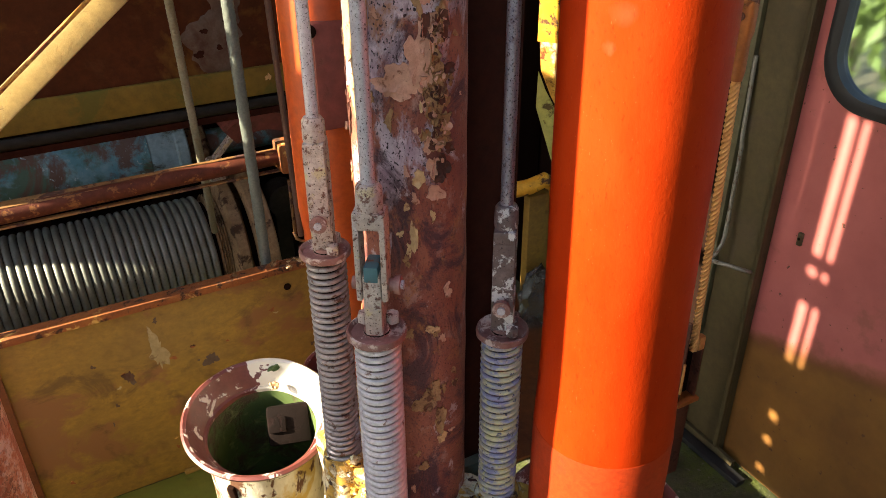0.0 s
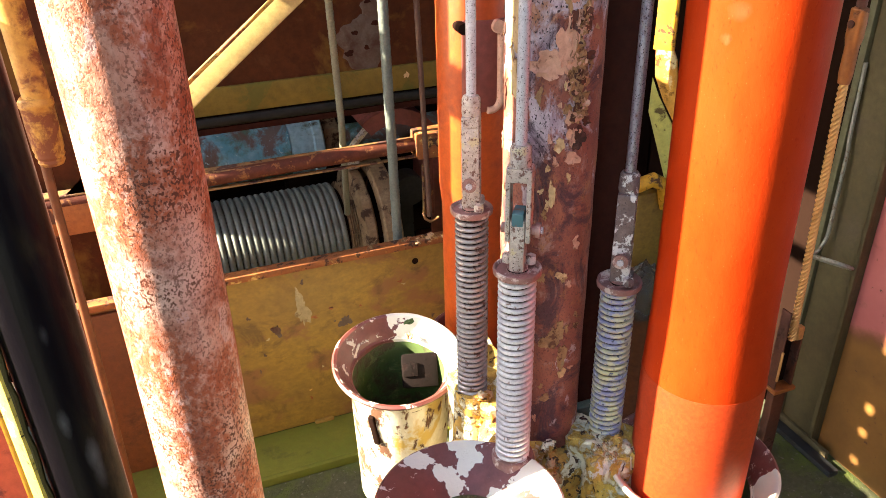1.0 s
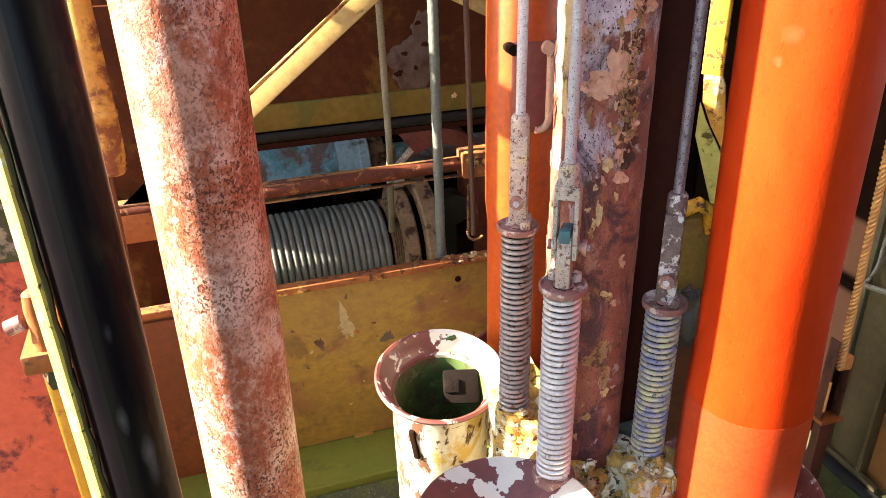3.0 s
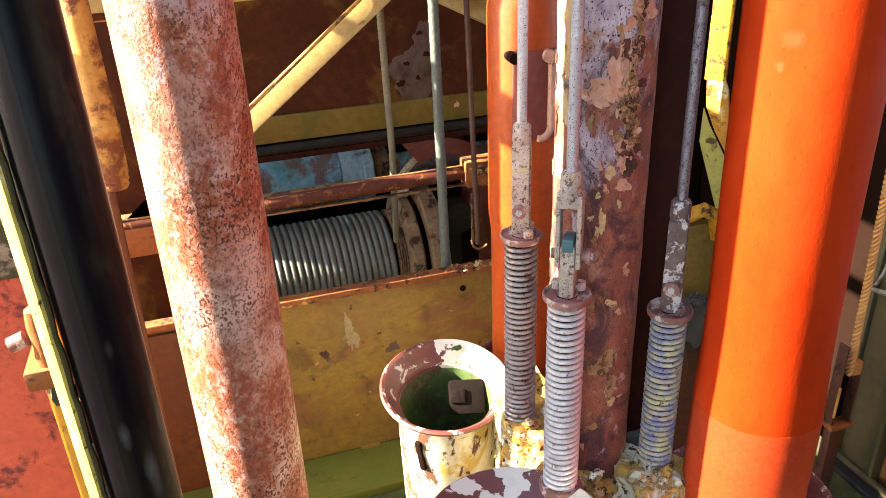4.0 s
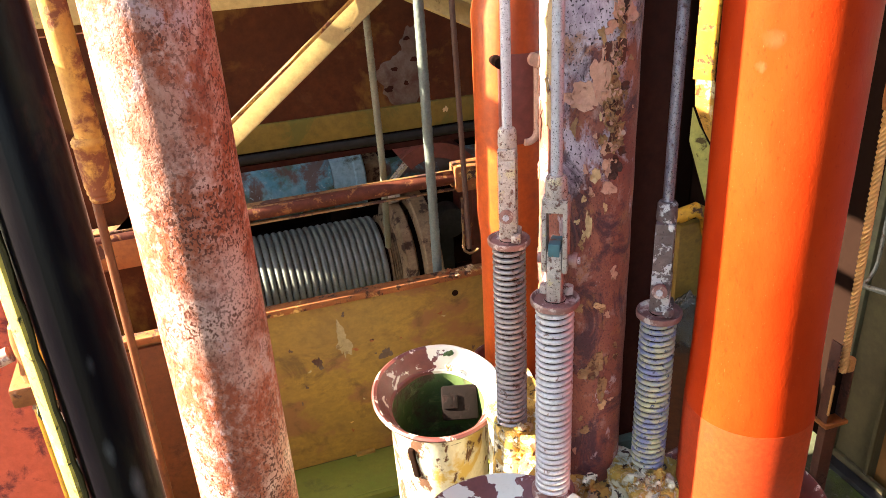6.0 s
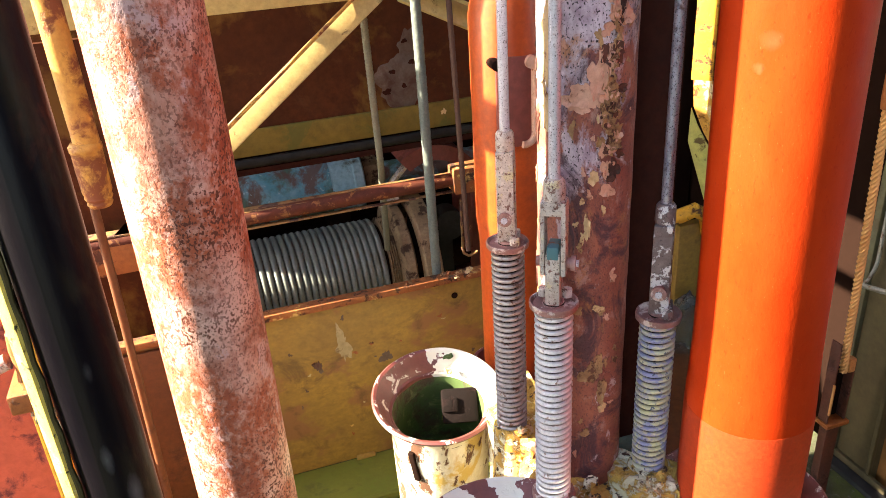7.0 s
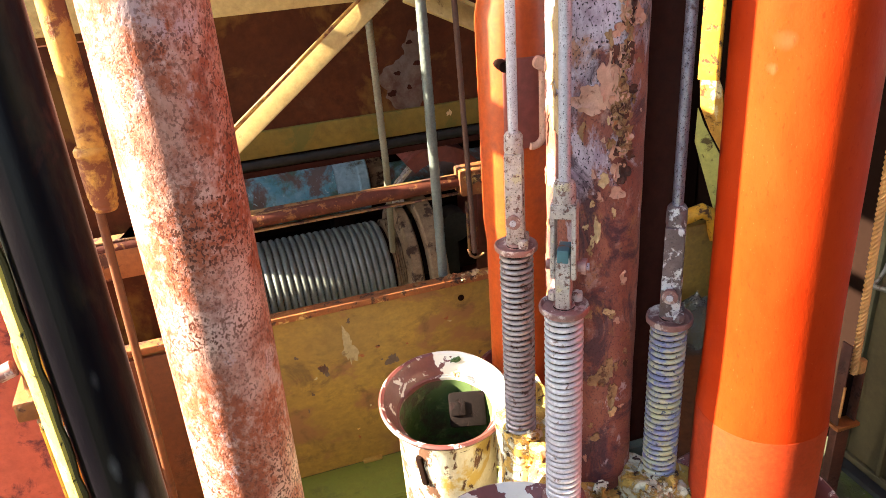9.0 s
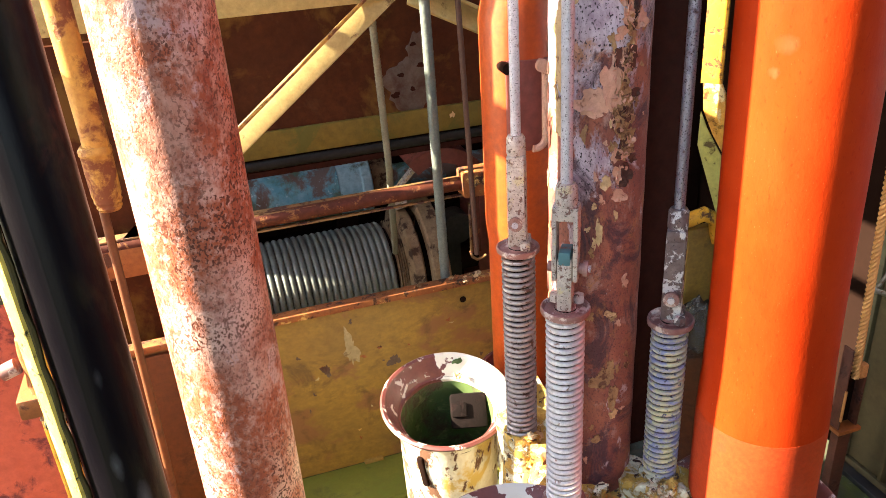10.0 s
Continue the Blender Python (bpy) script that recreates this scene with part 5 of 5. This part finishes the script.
def patch(place, w, h, th, mat, name, parent, seed, curl=0.0, jag=0.35):
    """A thin irregular flake: place(u, v, lift) maps its plane onto the surface."""
    rnd = random.Random(seed)
    n = 44 if max(w, h) > 0.02 else 22
    ph = [rnd.uniform(0, 6.28) for _ in range(6)]
    outline = []
    for k in range(n):
        a = 2 * math.pi * k / n
        r = 1 + jag * (0.5 * math.sin(2 * a + ph[0]) + 0.42 * math.sin(3 * a + ph[1]) + 0.32 * math.sin(5 * a + ph[2]) + 0.24 * math.sin(9 * a + ph[3]) + 0.16 * math.sin(14 * a + ph[4]) + 0.12 * rnd.uniform(-1, 1))
        outline.append((0.5 * w * r * math.cos(a), 0.5 * h * r * math.sin(a), max(0.0, 0.5 * math.sin(a + ph[5]) + 0.4 * math.sin(4 * a + ph[4])) * curl))
    bm = BM()
    loops = []
    for s, base in ((0.0, th), (0.55, th), (1.0, th), (1.02, 0.0)):
        if s == 0.0:
            mid = bm.verts.new(place(0, 0, th))
            continue
        loops.append([bm.verts.new(place(u * s, v * s, base + c * (s if s == 1.0 else 0.15 * s) + (c * 0.8 if s > 1 else 0))) for u, v, c in outline])
    for k in range(n):
        bm.faces.new((mid, loops[0][k], loops[0][(k + 1) % n]))
        for a, b in zip(loops, loops[1:]):
            bm.faces.new((a[k], b[k], b[(k + 1) % n], a[(k + 1) % n]))
    bmesh.ops.recalc_face_normals(bm, faces=bm.faces)
    return part(name, bm, mat, parent)


def on_tube(cx, cy, r, deg, z):
    def place(u, v, lift):
        a = radians(deg) + u / r
        return (cx + (r + lift) * math.cos(a), cy + (r + lift) * math.sin(a), z + v)
    return place


def on_front(x, y, z):
    def place(u, v, lift):
        return (x + u, y - lift, z + v)
    return place


R = 0.0605
for i, (deg, z, w, h, mt) in enumerate(((232, 0.982, 0.034, 0.022, m_flake_s), (243, 0.990, 0.034, 0.030, m_flake_s), (254, 1.006, 0.024, 0.044, m_flake_s), (194, 1.045, 0.034, 0.100, m_flake_c), (192, 0.970, 0.016, 0.060, m_flake_c),
        (200, 1.075, 0.020, 0.050, m_flake_c), (252, 0.890, 0.013, 0.016, m_flake_c), (268, 0.872, 0.016, 0.018, m_flake_s), (246, 0.825, 0.008, 0.032, m_flake_c), (240, 0.860, 0.006, 0.010, m_flake_c), (262, 0.708, 0.016, 0.009, m_flake_c),
        (250, 0.602, 0.022, 0.020, m_flake_t), (259, 0.610, 0.020, 0.030, m_flake_t), (266, 0.622, 0.010, 0.026, m_flake_t), (270, 0.575, 0.014, 0.034, m_flake_t), (272, 0.545, 0.012, 0.016, m_flake_c), (250, 0.505, 0.012, 0.014, m_flake_t))):
    patch(on_tube(PX, PY, R, deg, z), w, h, 0.0016, mt, "paint_flake", pole, 40 + i, curl=0.004, jag=0.30)
for i in range(70):
    rnd = random.Random(2100 + i)
    z = rnd.uniform(0.895, 1.13)
    s = rnd.uniform(0.006, 0.015)
    patch(on_tube(PX, PY, R, 271 + rnd.gauss(0, 7), z), s, s * rnd.uniform(0.9, 2.2), rnd.uniform(0.001, 0.003), rnd.choice((m_flake_t, m_flake_t, m_flake_s, m_rust, m_flake_s)), "paint_curl", pole, 2300 + i, curl=0.006, jag=0.38)
for i in range(40):
    rnd = random.Random(900 + i)
    s = rnd.uniform(0.003, 0.009)
    patch(on_tube(PX, PY, R, rnd.uniform(205, 300), rnd.uniform(0.42, 1.12)), s, s * rnd.uniform(0.8, 2.2), 0.0010, rnd.choice((m_flake_t, m_flake_t, m_flake_s, m_flake_c)), "paint_flake", pole, i, curl=0.002, jag=0.6)
for i in range(40):
    rnd = random.Random(1300 + i)
    s = rnd.uniform(0.006, 0.016)
    patch(on_tube(PX, PY, R, rnd.uniform(140, 200), rnd.uniform(0.45, 1.10)), s, s * rnd.uniform(1.0, 2.6), 0.0008, rnd.choice((m_rust, m_rust, m_cap, m_flake_t)), "rust_chip", pole, 1400 + i, curl=0.001, jag=0.6)
patch(on_front(-0.055, 1.33, 0.235), 0.030, 0.085, 0.0006, m_stain, "lime_stain", fr, 81, jag=0.5)
patch(on_front(0.045, 1.33, 0.175), 0.028, 0.030, 0.0005, m_bare, "grey_spot", fr, 82, jag=0.4)
patch(on_front(-0.12, 1.33, 0.19), 0.02, 0.03, 0.0005, m_bare, "grey_spot", fr, 83, jag=0.5)
patch(on_front(0.225, 1.66, 0.760), 0.13, 0.12, 0.0006, m_bare, "bare_patch", bp, 84, jag=0.22)
patch(on_front(0.262, 1.66, 0.835), 0.07, 0.10, 0.0005, m_bare, "bare_patch", bp, 86, jag=0.25)
patch(on_front(0.335, 1.65, 0.668), 0.012, 0.016, 0.0006, m_flake_c, "chip", bp, 85, jag=0.5)
for x, z, w in ((0.208, 0.787, 0.022), (0.190, 0.738, 0.030), (0.236, 0.748, 0.020), (0.262, 0.806, 0.026), (0.245, 0.86, 0.02)):
    patch(on_front(x, 1.6592, z), w * 0.7, w * 0.55, 0.0008, m_fin, "rust_hole", bp, int(x * 1000), jag=0.3)
for i in range(30):
    rnd = random.Random(300 + i)
    patch(on_front(rnd.uniform(-0.5, 0.3), 1.33, rnd.uniform(-0.08, 0.32)), rnd.uniform(0.004, 0.014), rnd.uniform(0.004, 0.012), 0.0005, rnd.choice((m_bare, m_stain, m_lip)), "speck", fr, 400 + i, jag=0.6)
# scabs of old paint on the castings, and two blobs on the socket rim


def scabs(name, parent, mats, n, centre, spread, size, seed):
    """Loose scabs of old paint, each a lump of its own."""
    rnd = random.Random(seed)
    for k in range(n):
        bm = BM()
        bmesh.ops.create_icosphere(bm, subdivisions=3, radius=1.0)
        c = Vector((centre[0] + rnd.gauss(0, spread[0]), centre[1] + rnd.gauss(0, spread[1]), centre[2] + rnd.gauss(0, spread[2])))
        s = rnd.uniform(*size)
        q = Euler((rnd.uniform(-0.6, 0.6), rnd.uniform(-0.6, 0.6), rnd.uniform(0, 6))).to_matrix()
        for v in bm.verts:
            p = Vector((v.co.x, v.co.y * 0.8, v.co.z * 0.4)) * s
            p += 0.55 * s * noise.noise_vector(v.co * 1.9 + c * 90) + 0.16 * s * noise.noise_vector(v.co * 5.0 + c * 50)
            v.co = c + q @ p
        part(name, bm, mats[k % len(mats)], parent)


MIX = (m_cast, m_crust, m_cast, m_flake_c)
scabs("paint_scab", pole, MIX, 9, (0.250, 0.486, 0.420), (0.018, 0.010, 0.005), (0.008, 0.014), 11)
scabs("paint_scab", pole, MIX, 16, (0.130, 0.690, 0.420), (0.018, 0.018, 0.006), (0.004, 0.010), 13)
scabs("paint_scab", pole, MIX, 22, (0.110, 0.680, 0.385), (0.014, 0.020, 0.020), (0.004, 0.009), 14)
scabs("paint_scab", pole, MIX, 10, (0.165, 0.520, 0.405), (0.020, 0.010, 0.012), (0.006, 0.011), 15)
scabs("rust_crust", fr, (m_lip, m_rail_edge, m_flake_c, m_lip), 26, (0.225, 1.334, 0.359), (0.050, 0.007, 0.0015), (0.004, 0.009), 18)
scabs("paint_scab", pole, (m_crust, m_flake_c), 12, (0.118, 0.668, 0.405), (0.012, 0.014, 0.016), (0.010, 0.016), 19)
scabs("moss_blob", b1, (m_moss,), 2, (0.0885, 0.941, 0.404), (0.003, 0.003, 0.001), (0.008, 0.010), 16)
scabs("cream_blob", b1, (m_flake_c,), 1, (0.081, 0.915, 0.390), (0.002, 0.002, 0.001), (0.008, 0.009), 17)
# cream flakes round the hub and socket lip
for i in range(34):
    rnd = random.Random(600 + i)
    a = rnd.uniform(190, 320)
    patch(on_tube(PX, PY, 0.094, a, rnd.uniform(0.31, 0.38)), rnd.uniform(0.008, 0.022), rnd.uniform(0.008, 0.022), 0.002, rnd.choice((m_crust, m_flake_c, m_cast)), "paint_flake", pole, 700 + i, curl=0.006, jag=0.5)

# ---- outside the window ----


def tree(x, y, h, seed):
    rnd = random.Random(seed)
    t = thing("tree", (x, y, -1.2), "sunlit leafy green tree beyond the window", "tree", "trees outside")
    bm = BM()
    rod(bm, (x, y, -1.25), (x + 0.1, y, -1.2 + h * 0.6), 0.16, 0.08, 10)
    for k in range(7):
        a = rnd.uniform(0, 6.28)
        z = -1.2 + h * rnd.uniform(0.15, 0.55)
        rod(bm, (x + 0.03, y, z), (x + math.cos(a) * 1.0, y + math.sin(a) * 1.0, z + rnd.uniform(0.4, 1.1)), 0.05, 0.02, 7)
    part("trunk", bm, m_bark, t)
    bm = BM()
    for k in range(2600):
        u = Vector((rnd.gauss(0, 1), rnd.gauss(0, 1), rnd.gauss(0, 1))).normalized() * rnd.uniform(0.45, 1.0)
        c = Vector((x + u.x * h * 0.30, y + u.y * h * 0.30, -1.2 + h * 0.50 + u.z * h * 0.46))
        c += 0.35 * noise.noise_vector(c * 1.3)
        q = Euler((rnd.uniform(0, 6), rnd.uniform(0, 6), rnd.uniform(0, 6))).to_matrix()
        s = rnd.uniform(0.05, 0.11)
        vs = [bm.verts.new(c + q @ Vector(p) * s) for p in ((-1, 0, 0), (0, -0.5, 0.1), (1, 0, 0), (0, 0.5, 0.1))]
        bm.faces.new(vs)
    crown = part("crown", bm, m_leaf, t, smooth=False)
    crown["kind"] = "stuff"


for i, (x, y, h) in enumerate(((5.2, 2.6, 3.6), (6.2, 4.2, 4.2), (7.0, 1.4, 4.4), (6.0, 6.0, 4.0), (8.5, 3.0, 5.0))):
    tree(x, y, h, 50 + i)
